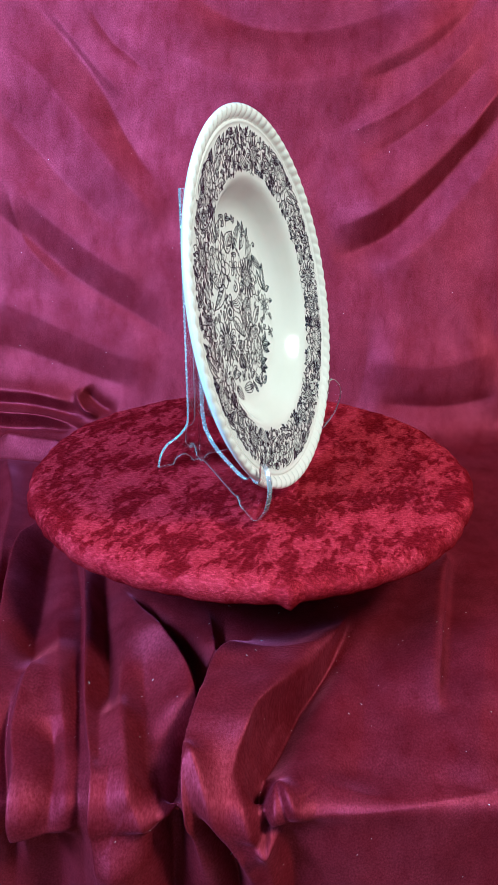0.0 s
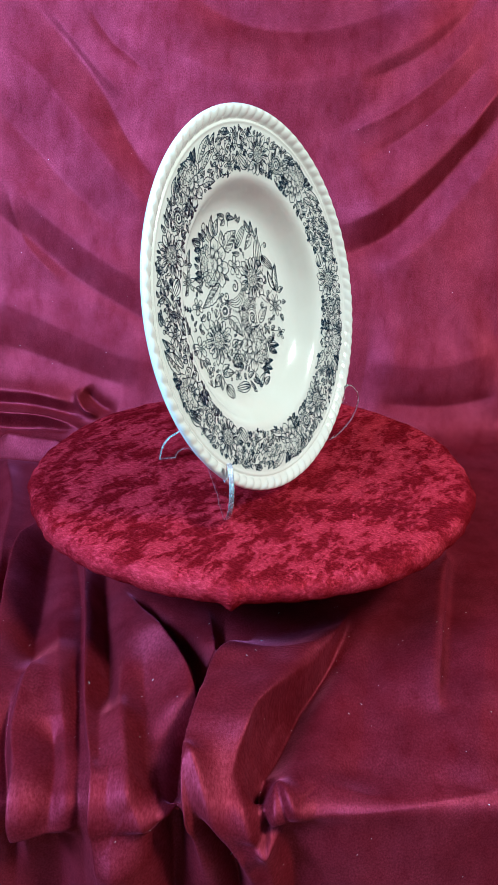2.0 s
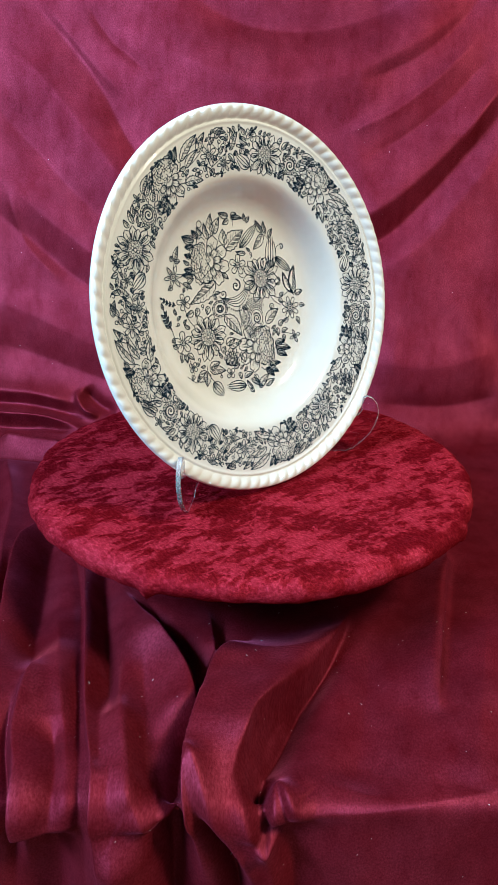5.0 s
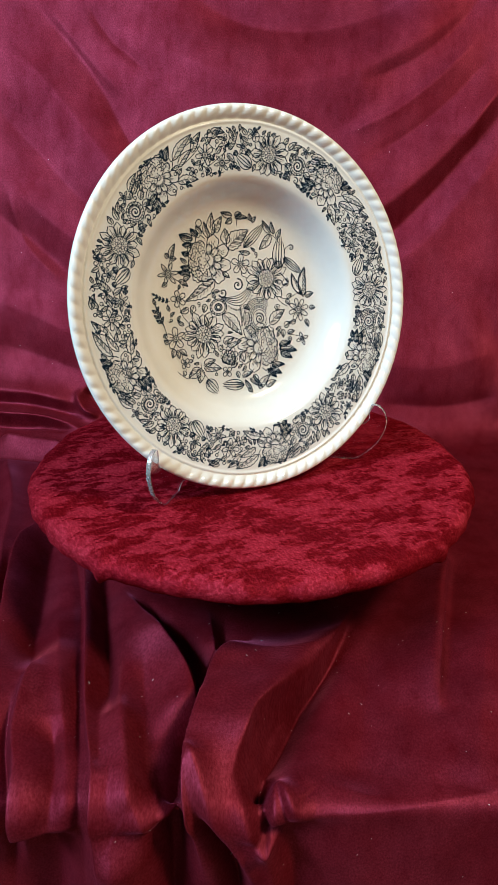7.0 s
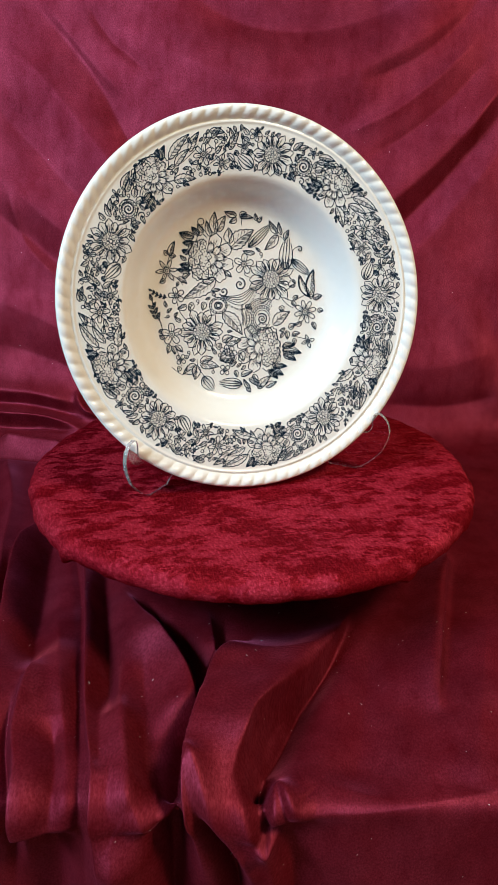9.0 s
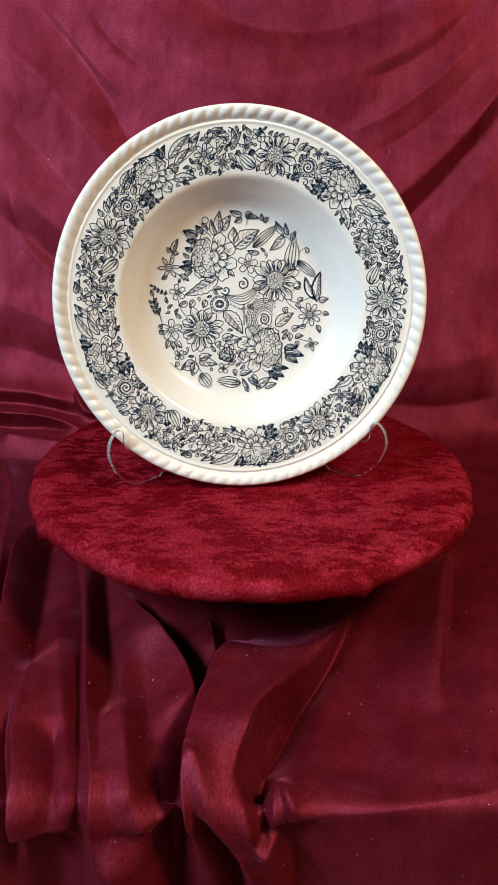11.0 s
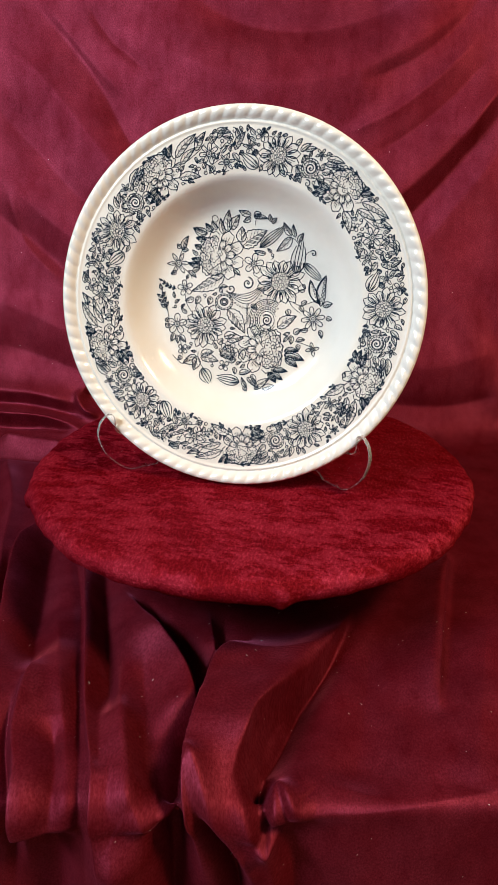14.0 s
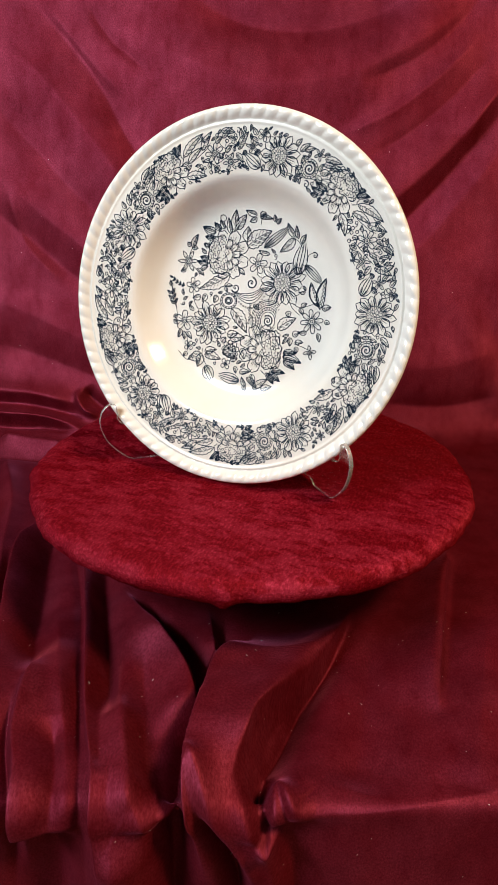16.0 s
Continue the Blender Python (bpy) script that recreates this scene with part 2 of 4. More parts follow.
SWAGS_C = [
    (-0.0038, 0.008, 0.012, ((0.235, 0.394), (0.198, 0.351), (0.155, 0.313), (0.11, 0.288))),
    (0.0029, 0.007, 0.008, ((0.213, 0.303), (0.228, 0.335), (0.249, 0.362))),
    (-0.0029, 0.006, 0.008, ((-0.17, 0.43), (-0.148, 0.4), (-0.109, 0.369))),
    (0.0038, 0.01, 0.012, ((-0.22, 0.44), (-0.177, 0.389), (-0.138, 0.347))),
    (0.0075, 0.04, 0.04, ((0.264, 0.097), (0.192, 0.077), (0.118, 0.083))),
    (0.0029, 0.006, 0.008, ((-0.251, 0.259), (-0.236, 0.202), (-0.202, 0.162))),
    (-0.0038, 0.01, 0.012, ((0.267, 0.048), (0.207, 0.034), (0.133, 0.037))),
]
WRINKLES_A = [
    (0.014, 0.012, 0.012, ((-0.311, 0.050), (-0.268, 0.047), (-0.231, 0.043), (-0.182, 0.028))),
    (0.017, 0.011, 0.012, ((-0.313, 0.020), (-0.263, 0.017), (-0.220, 0.010), (-0.169, -0.020))),
    (-0.009, 0.007, 0.007, ((-0.312, 0.033), (-0.256, 0.031), (-0.220, 0.025), (-0.183, 0.014))),
]
WRINKLES_B = [
    (0.015, 0.008, 0.009, ((-0.271, -0.028), (-0.241, -0.038), (-0.212, -0.045), (-0.175, -0.052))),
    (0.014, 0.004, 0.005, ((-0.193, 0.048), (-0.188, 0.034), (-0.181, 0.023), (-0.167, 0.014))),
    (-0.013, 0.006, 0.007, ((-0.188, 0.048), (-0.178, 0.037), (-0.166, 0.028), (-0.149, 0.021))),
]
WRINKLES_C = [
    (-0.011, 0.005, 0.006, ((-0.314, 0.005), (-0.258, 0.002), (-0.220, -0.000), (-0.186, -0.012))),
    (-0.007, 0.008, 0.008, ((-0.295, -0.052), (-0.234, -0.059), (-0.192, -0.066))),
    (0.008, 0.007, 0.01, ((-0.247, -0.058), (-0.226, -0.124), (-0.208, -0.186), (-0.194, -0.256), (-0.184, -0.303))),
]
# The folds over the table also hang over to one side by their fourth number.
FOLDS_A = [
    (0.0169, 0.004, 0.018, 0.005, ((-0.172, -0.165), (-0.181, -0.226), (-0.182, -0.265), (-0.174, -0.315), (-0.162, -0.371), (-0.148, -0.430), (-0.133, -0.477))),
    (-0.0156, 0.012, 0.012, ((-0.158, -0.210), (-0.159, -0.250), (-0.151, -0.300), (-0.142, -0.357), (-0.133, -0.399))),
    (0.0137, 0.006, 0.022, 0.004, ((-0.133, -0.357), (-0.132, -0.391), (-0.130, -0.423), (-0.128, -0.450), (-0.120, -0.477), (-0.119, -0.503), (-0.123, -0.551))),
    (-0.0078, 0.006, 0.006, ((-0.110, -0.434), (-0.104, -0.454), (-0.099, -0.477), (-0.100, -0.504))),
    (0.0135, 0.003, 0.024, 0.004, ((-0.147, -0.220), (-0.124, -0.289), (-0.109, -0.352), (-0.093, -0.429), (-0.080, -0.477), (-0.079, -0.502), (-0.080, -0.552))),
    (-0.0195, 0.008, 0.01, ((-0.125, -0.208), (-0.111, -0.268), (-0.098, -0.331), (-0.086, -0.387), (-0.077, -0.432))),
    (0.0169, 0.02, 0.0035, -0.006, ((-0.089, -0.292), (-0.063, -0.353), (-0.044, -0.383), (-0.031, -0.415), (-0.025, -0.440))),
    (0.0104, 0.007, 0.0035, ((-0.031, -0.315), (-0.024, -0.354), (-0.020, -0.393))),
    (-0.013, 0.008, 0.008, ((-0.019, -0.304), (-0.017, -0.337), (-0.017, -0.361))),
    (0.0208, 0.0045, 0.032, 0.008, ((-0.001, -0.342), (-0.008, -0.370), (-0.022, -0.397), (-0.028, -0.426), (-0.033, -0.454), (-0.034, -0.472), (-0.032, -0.501), (-0.029, -0.552))),
    (-0.0091, 0.008, 0.01, ((-0.071, -0.363), (-0.061, -0.419), (-0.054, -0.461), (-0.048, -0.491))),
    (0.0078, 0.008, 0.008, ((-0.083, -0.371), (-0.072, -0.425), (-0.062, -0.466), (-0.057, -0.487))),
    (-0.0078, 0.007, 0.007, ((-0.089, -0.390), (-0.081, -0.437), (-0.072, -0.477))),
]
FOLDS_B = [
    (0.0195, 0.022, 0.004, -0.006, ((0.082, -0.312), (0.063, -0.348), (0.045, -0.380), (0.024, -0.414), (0.008, -0.440), (0.002, -0.463), (-0.000, -0.482))),
    (-0.0156, 0.005, 0.011, ((0.059, -0.353), (0.036, -0.394), (0.020, -0.435), (0.008, -0.466), (0.005, -0.490))),
    (0.0117, 0.018, 0.0035, ((0.159, -0.233), (0.143, -0.298), (0.125, -0.364), (0.110, -0.420))),
    (0.0078, 0.008, 0.01, ((-0.068, -0.483), (-0.057, -0.484), (-0.048, -0.497), (-0.041, -0.494), (-0.032, -0.478))),
    (-0.0182, 0.01, 0.012, ((-0.042, -0.491), (-0.041, -0.511), (-0.040, -0.539), (-0.040, -0.590))),
    (0.0182, 0.022, 0.026, ((-0.067, -0.497), (-0.067, -0.518), (-0.067, -0.542), (-0.067, -0.583), (-0.068, -0.623))),
    (-0.0182, 0.022, 0.024, ((-0.102, -0.498), (-0.102, -0.517), (-0.103, -0.544), (-0.107, -0.592), (-0.111, -0.642))),
    (0.0091, 0.007, 0.006, ((-0.030, -0.466), (-0.023, -0.473), (-0.016, -0.484), (-0.008, -0.505), (0.002, -0.532), (0.007, -0.579))),
    (-0.0169, 0.006, 0.008, ((-0.026, -0.476), (-0.018, -0.494), (-0.011, -0.520), (-0.005, -0.552), (-0.002, -0.589))),
    (0.0117, 0.006, 0.007, ((-0.003, -0.475), (0.002, -0.494), (0.010, -0.508), (0.013, -0.490), (0.015, -0.474), (0.023, -0.486), (0.034, -0.490))),
    (-0.0143, 0.005, 0.006, ((0.007, -0.460), (0.008, -0.479), (0.010, -0.496), (0.011, -0.506))),
    (0.0035, 0.009, 0.011, ((0.019, -0.480), (0.028, -0.489), (0.046, -0.490), (0.076, -0.486), (0.128, -0.475), (0.158, -0.471))),
    (-0.0117, 0.012, 0.014, ((0.017, -0.493), (0.021, -0.519), (0.025, -0.546), (0.028, -0.588))),
]
FOLDS_C = [
    (0.0091, 0.01, 0.012, ((0.008, -0.501), (0.012, -0.524), (0.014, -0.547), (0.016, -0.578))),
    (-0.0065, 0.022, 0.026, ((0.083, -0.343), (0.072, -0.398), (0.062, -0.444), (0.052, -0.475))),
    (0.0065, 0.02, 0.024, ((0.167, -0.322), (0.144, -0.393), (0.127, -0.445), (0.117, -0.474))),
    (0.0052, 0.006, 0.008, ((-0.139, -0.314), (-0.120, -0.375), (-0.104, -0.432), (-0.093, -0.477))),
    (-0.004, 0.004, 0.0035, ((-0.156, -0.201), (-0.132, -0.270), (-0.116, -0.333), (-0.100, -0.414), (-0.087, -0.477), (-0.086, -0.503), (-0.087, -0.571))),
    (-0.0143, 0.006, 0.004, ((-0.014, -0.352), (-0.027, -0.378), (-0.032, -0.412), (-0.037, -0.449), (-0.037, -0.472), (-0.036, -0.502), (-0.033, -0.571))),
    (-0.0104, 0.0035, 0.005, ((-0.078, -0.306), (-0.056, -0.340), (-0.038, -0.369), (-0.026, -0.401), (-0.021, -0.432))),
    (-0.0091, 0.0035, 0.006, ((0.071, -0.333), (0.052, -0.366), (0.030, -0.401), (0.013, -0.434), (0.007, -0.461))),
    (-0.0091, 0.004, 0.005, ((-0.189, -0.251), (-0.181, -0.301), (-0.168, -0.357), (-0.153, -0.421))),
    (-0.0065, 0.0035, 0.005, ((0.155, -0.257), (0.139, -0.316), (0.124, -0.371), (0.113, -0.412))),
    (-0.0078, 0.004, 0.004, ((-0.134, -0.416), (-0.132, -0.447), (-0.124, -0.477), (-0.123, -0.504), (-0.127, -0.562))),
]


LEAN = radians(12)


def sheet_profile(t):
    """y, z along the sheet: t = 0 at the foot of the upright part, upwards positive, towards the front negative."""
    y = np.where(t > 0, 0.246 + t * math.sin(LEAN), np.where(t > -0.485, 0.246 + t, -0.239))
    z = np.where(t > 0, -0.08 + t * math.cos(LEAN), np.where(t > -0.485, -0.08, -0.08 + t + 0.485))
    return y, z


def curve_points(pts, steps=14):
    p = np.array([pts[0], *pts, pts[-1]], float)
    out = []
    for i in range(1, len(p) - 2):
        for u in np.linspace(0, 1, steps, endpoint=False):
            a, b, c, d = p[i - 1:i + 3]
            out.append(0.5 * (2 * b + (c - a) * u + (2 * a - 5 * b + 4 * c - d) * u * u + (3 * b - a - 3 * c + d) * u ** 3))
    out.append(p[-2])
    return np.array(out)


FOLD_POWER = 1.35


def add_fold(field, shift, s, t, fold):
    height, left, right, *over, pts = fold
    line = curve_points(pts)
    if over:
        line[:, 0] += over[0]
    reach = 3 * max(left, right)
    si = np.where((s >= line[:, 0].min() - reach) & (s <= line[:, 0].max() + reach))[0]
    ti = np.where((t >= line[:, 1].min() - reach) & (t <= line[:, 1].max() + reach))[0]
    if not len(si) or not len(ti):
        return
    S, T = np.meshgrid(s[si], t[ti], indexing="ij")
    best, side, along = np.full(S.shape, 1e9), np.zeros(S.shape), np.zeros(S.shape)
    for k in range(len(line) - 1):
        a, d = line[k], line[k + 1] - line[k]
        u = np.clip(((S - a[0]) * d[0] + (T - a[1]) * d[1]) / (d @ d + 1e-12), 0, 1)
        dx, dy = S - a[0] - u * d[0], T - a[1] - u * d[1]
        q = dx * dx + dy * dy
        near = q < best
        best = np.where(near, q, best)
        side = np.where(near, d[0] * dy - d[1] * dx, side)
        along = np.where(near, (k + u) / (len(line) - 1), along)
    w = np.where(side > 0, right, left)
    taper = np.clip(np.minimum(along, 1 - along) * 4, 0, 1)
    taper = taper * taper * (3 - 2 * taper)
    rise = taper * np.exp(-(np.sqrt(best) / w) ** FOLD_POWER)
    field[np.ix_(si, ti)] += height * rise
    if over and over[0]:
        shift[np.ix_(si, ti)] -= over[0] * rise ** 1.5


def lint(cloth, s, t):
    """Bits of pale fluff caught on the pile."""
    rng = random.Random(11)
    verts, faces = [], []
    for k in range(150):
        u, w = rng.uniform(-0.26, 0.26), rng.uniform(-0.54, -0.30) if k % 4 else rng.uniform(0.0, 0.36)
        i, j = int(np.searchsorted(s, u)), int(np.searchsorted(t, w))
        p = Vector(cloth[i, j])
        a, b = Vector(cloth[i + 1, j]) - p, Vector(cloth[i, j + 1]) - p
        nrm = a.cross(b).normalized()
        way = (a.normalized() * rng.uniform(-1, 1) + b.normalized() * rng.uniform(-1, 1)).normalized()
        wide = nrm.cross(way) * 0.00013
        L = rng.choice((0.0004, 0.0005, 0.0007, 0.0012))
        bend = nrm.cross(way) * rng.uniform(-0.3, 0.3) * L
        base = len(verts)
        for q in (0, 0.5, 1):
            c = p + nrm * 0.0006 + way * L * (q - 0.5) + bend * (4 * q * (1 - q))
            verts += [c + wide, c - wide, c + nrm * 0.00022]
        for q in (0, 3):
            for e in ((0, 1), (1, 2), (2, 0)):
                faces.append((base + q + e[0], base + q + e[1], base + q + 3 + e[1], base + q + 3 + e[0]))
    tagged(raw_part("lint", verts, faces, FLUFF), "tiny pale bits of lint on the velvet", "lint", kind="stuff")


def drape():
    s, t = np.concatenate([np.linspace(-0.62, -0.305, 50), np.linspace(-0.30, 0.30, 760), np.linspace(0.305, 0.62, 50)]), np.concatenate([np.linspace(-0.76, -0.56, 60), np.linspace(-0.558, -0.2, 400), np.linspace(-0.198, 0.5, 330), np.linspace(0.505, 0.75, 30)])
    field, shift = np.zeros((len(s), len(t))), np.zeros((len(s), len(t)))
    for fold in (*SWAGS_A, *SWAGS_B, *SWAGS_C, *WRINKLES_A, *WRINKLES_B, *WRINKLES_C, *FOLDS_A, *FOLDS_B, *FOLDS_C):
        add_fold(field, shift, s, t, fold)
    S, T = np.meshgrid(s, t, indexing="ij")
    field += 0.0022 * np.sin(11 * S + 7 * T + 1.0) * np.sin(9 * T - 5 * S) + 0.0009 * np.sin(31 * S - 22 * T) * np.sin(27 * T + 12 * S + 2)
    gathered = np.clip((0.14 - S) / 0.2, 0.25, 1) * np.clip((-0.2 - T) / 0.15, 0, 1)
    field += gathered * (0.0016 * np.sin(61 * S + 14 * np.sin(9 * T) + 1) * np.sin(23 * T + 8 * S) + 0.0007 * np.sin(140 * S - 37 * T) * np.sin(52 * T + 30 * S + 1))
    even = np.linspace(t[0], t[-1], 1000)
    y, z = sheet_profile(even)
    def smooth(v, reach):
        kernel = np.exp(-np.linspace(-2.5, 2.5, 2 * reach + 1) ** 2 / 2)
        grown = np.concatenate([v[0] + (v[1] - v[0]) * np.arange(-reach, 0), v, v[-1] + (v[-1] - v[-2]) * np.arange(1, reach + 1)])
        return np.convolve(grown, kernel / kernel.sum(), "valid")

    # a wide bend at the foot of the upright part, a tight one over the table's edge
    back = np.clip((even + 0.3) / 0.1, 0, 1)
    y, z = (np.interp(t, even, back * smooth(v, 44) + (1 - back) * smooth(v, 13)) for v in (y, z))
    ty, tz = np.gradient(y, t), np.gradient(z, t)
    ln = np.hypot(ty, tz)
    ny, nz = -tz / ln, ty / ln
    # flat under the foot of the turntable
    rest = np.clip((np.hypot(S, y[None, :]) - 0.075) / 0.06, 0, 1)
    field = np.where(T < -0.02, field * rest, field)
    X = S + shift + 0.004 * np.sin(20 * T) * np.clip((T + 0.2) / 0.1, 0, 1)
    Y, Z = y[None, :] + ny[None, :] * field, z[None, :] + nz[None, :] * field
    verts = np.stack([X, Y, Z], -1).reshape(-1, 3)
    n, m = len(s), len(t)
    idx = np.arange(n * m).reshape(n, m)
    faces = np.stack([idx[:-1, :-1], idx[1:, :-1], idx[1:, 1:], idx[:-1, 1:]], -1).reshape(-1, 4)
    ob = raw_part("velvet_drape", verts.tolist(), faces.tolist(), WINE)
    layer = ob.data.uv_layers.new(name="weave")
    loops = np.empty(len(ob.data.loops), np.int32)
    ob.data.loops.foreach_get("vertex_index", loops)
    layer.data.foreach_set("uv", np.stack([S.reshape(-1)[loops], T.reshape(-1)[loops]], 1).astype(np.float32).reshape(-1))
    solid = ob.modifiers.new("cloth_thickness", "SOLIDIFY")
    solid.thickness, solid.offset = 0.0012, -1
    lint(verts.reshape(n, m, 3), s, t)
    tagged(ob, "wine red velvet cloth draped in folds behind and under the turntable", "drape")


drape()


# ---- turntable ----
def turntable():
    root = tagged(new("turntable"), "round turntable covered in crushed red velvet", "turntable")
    R, H = 0.163, 0.0145
    prof = [(0.0, 0.0)] + [(0.15 * i / 24, 0.0) for i in range(1, 25)] + [(0.1555, -0.0003), (0.1590, -0.0016), (0.1612, -0.0036), (0.1626, -0.0062), (R, -0.009), (0.1626, -0.0118), (0.161, -0.0138), (0.157, -H), (0.12, -H), (0.0, -H)]

    def relief(i, r, a):
        if r < 0.1:
            return 0, 0
        edge = 0.0007 * math.sin(9 * a + 1) + 0.0005 * math.sin(23 * a) + 0.0004 * math.sin(57 * a + 2)
        pucker = sum(h * math.exp(-((a - c + math.pi) % (2 * math.pi) - math.pi) ** 2 / w ** 2) for c, h, w in PUCKERS)
        low = 1 if 30 <= i <= 33 else 0.3 if i >= 27 else 0
        return (edge + pucker * 0.5) * (i >= 25), -pucker * low

    verts, faces = lathe(prof, 360, relief)
    raw_part("disc", verts, faces, CRUSHED, root)
    v, f = lathe([(0.0, -0.0146), (0.05, -0.0146), (0.052, -0.02), (0.052, -0.06), (0.062, -0.066), (0.064, -0.078), (0.0, -0.078)], 48)
    raw_part("base", v, f, BLACK, root, "black plastic turntable base")
    return root


PUCKERS = [(-2.655, 0.0035, 0.022), (-1.25, 0.003, 0.03), (1.2, 0.003, 0.05), (2.3, 0.002, 0.06)]
TURNTABLE = turntable()

# ---- the plate ----
TILT = 12.09
PLATE_CENTRE = Vector((-0.0084, -0.0174, 0.1248))
FACE = [(0.0, -0.0265), (0.03, -0.0264), (0.055, -0.0261), (0.0615, -0.0253), (0.066, -0.0236), (0.070, -0.0208), (0.0735, -0.0172), (0.0765, -0.0136),
        (0.0792, -0.0103), (0.0815, -0.0081), (0.0838, -0.0068), (0.087, -0.0061), (0.093, -0.0051), (0.100, -0.0042), (0.108, -0.0031), (0.1135, -0.0026)]


def face_height(r):
    return float(np.interp(r, [p[0] for p in FACE], [p[1] for p in FACE]))


def smooth_profile(pts, per):
    return [tuple(p) for p in curve_points(pts, per)]


def plate_body(root):
    face = [(0.0, -0.0265), (0.012, -0.0265)] + smooth_profile(FACE[1:], 4)
    ridge = [(0.1142, -0.0021), (0.1149, -0.0018), (0.1156, -0.0022), (0.1161, -0.0027)]
    rope = [(0.1166, -0.0026), (0.1176, -0.0014), (0.1190, -0.0002), (0.1205, 0.0007), (0.1220, 0.0011), (0.1234, 0.0011), (0.1245, 0.0006), (0.1252, -0.0003), (0.1253, -0.0013)]
    back = [(0.1246, -0.0026), (0.123, -0.0040), (0.112, -0.0068), (0.100, -0.0086), (0.088, -0.0108), (0.082, -0.0125), (0.078, -0.0155), (0.074, -0.0205),
            (0.069, -0.0262), (0.063, -0.0300), (0.058, -0.0320), (0.0555, -0.0345), (0.0540, -0.0362), (0.0520, -0.0362), (0.0505, -0.0345), (0.049, -0.0322), (0.03, -0.0312), (0.0, -0.0312)]
    prof = face + ridge + rope + back
    first, last = len(face) + len(ridge), len(face) + len(ridge) + len(rope)

    def relief(i, r, a):
        if not first <= i < last:
            return 0, 0
        k = (i - first) / (last - first - 1)
        lobe = abs(math.sin(0.5 * (88 * a + ROPE_SLANT * (r - 0.1165) / 0.0085))) ** 0.8
        env = math.sin(math.pi * min(1, k * 1.18 + 0.06)) ** 0.7
        return 0, 0.0013 * (lobe - 0.6) * env

    verts, faces = lathe(prof, 88 * 10, relief)
    raw_part("body", verts, faces, GLAZE, root, "cream glazed earthenware with rope-moulded edge")


ROPE_SLANT = 4.0
PLATE = tagged(new("dinner_plate"), "cream earthenware soup plate with dark blue floral print", "plate")
plate_body(PLATE)


INKED = {}


def lay_ink(name, strokes, parent, label="", mat=None):
    """Ribbons of ink on the face of the plate; strokes are (way in millimetres, width in millimetres)."""
    verts, faces = [], []
    for way, width in strokes:
        p = np.array(way, float)
        if len(p) < 2:
            continue
        seg = np.hypot(*np.diff(p, axis=0).T)
        total = seg.sum()
        if total < 0.2:
            continue
        at = np.concatenate([[0], np.cumsum(seg)])
        m = max(2, int(total / 0.7) + 1)
        u = np.linspace(0, total, m)
        q = np.stack([np.interp(u, at, p[:, 0]), np.interp(u, at, p[:, 1])], 1)
        d = np.gradient(q, axis=0)
        d /= np.hypot(*d.T)[:, None] + 1e-9
        closed = np.hypot(*(p[0] - p[-1])) < 0.05
        w = width * 0.5 * (np.ones(m) if closed else 0.45 + 0.55 * np.minimum(1, np.minimum(u, total - u) / 1.2))
        nrm = np.stack([-d[:, 1], d[:, 0]], 1) * w[:, None]
        base = len(verts)
        for k in range(m):
            for e in (q[k] + nrm[k], q[k] - nrm[k]):
                r = math.hypot(*e) / 1000
                verts.append((e[0] / 1000, e[1] / 1000, face_height(r) + 0.00022))
        faces += [(base + 2 * k, base + 2 * k + 1, base + 2 * k + 3, base + 2 * k + 2) for k in range(m - 1)]
    ob = raw_part(name, verts, faces, mat or INK, parent, label)
    INKED[ob.name] = [(v[0] * 1000, v[1] * 1000) for v in verts]
    return ob


# ---- the printed flowers, drawn as strokes in millimetres ----
LINE = 0.55


def bow(a, b, sag, n=10):
    """A bowed line from a to b, sagging to its left by sag times its length."""
    a, b = np.array(a, float), np.array(b, float)
    u = np.linspace(0, 1, n)[:, None]
    d = b - a
    return a + u * d + np.sin(np.pi * u) * sag * np.array([-d[1], d[0]])


def ring(c, r, n=18, wob=0.0, k=5, ph=0.0, sx=1.0):
    a = np.linspace(0, 2 * np.pi, n + 1)
    rr = r * (1 + wob * np.cos(k * a + ph))
    return np.stack([c[0] + rr * sx * np.cos(a), c[1] + rr * np.sin(a)], 1)


def turned(strokes, x, y, rot=0.0, size=1.0):
    c, s = math.cos(radians(rot)) * size, math.sin(radians(rot)) * size
    out = []
    for p, w in strokes:
        p = np.asarray(p, float)
        out.append((np.stack([x + c * p[:, 0] - s * p[:, 1], y + s * p[:, 0] + c * p[:, 1]], 1), w))
    return out


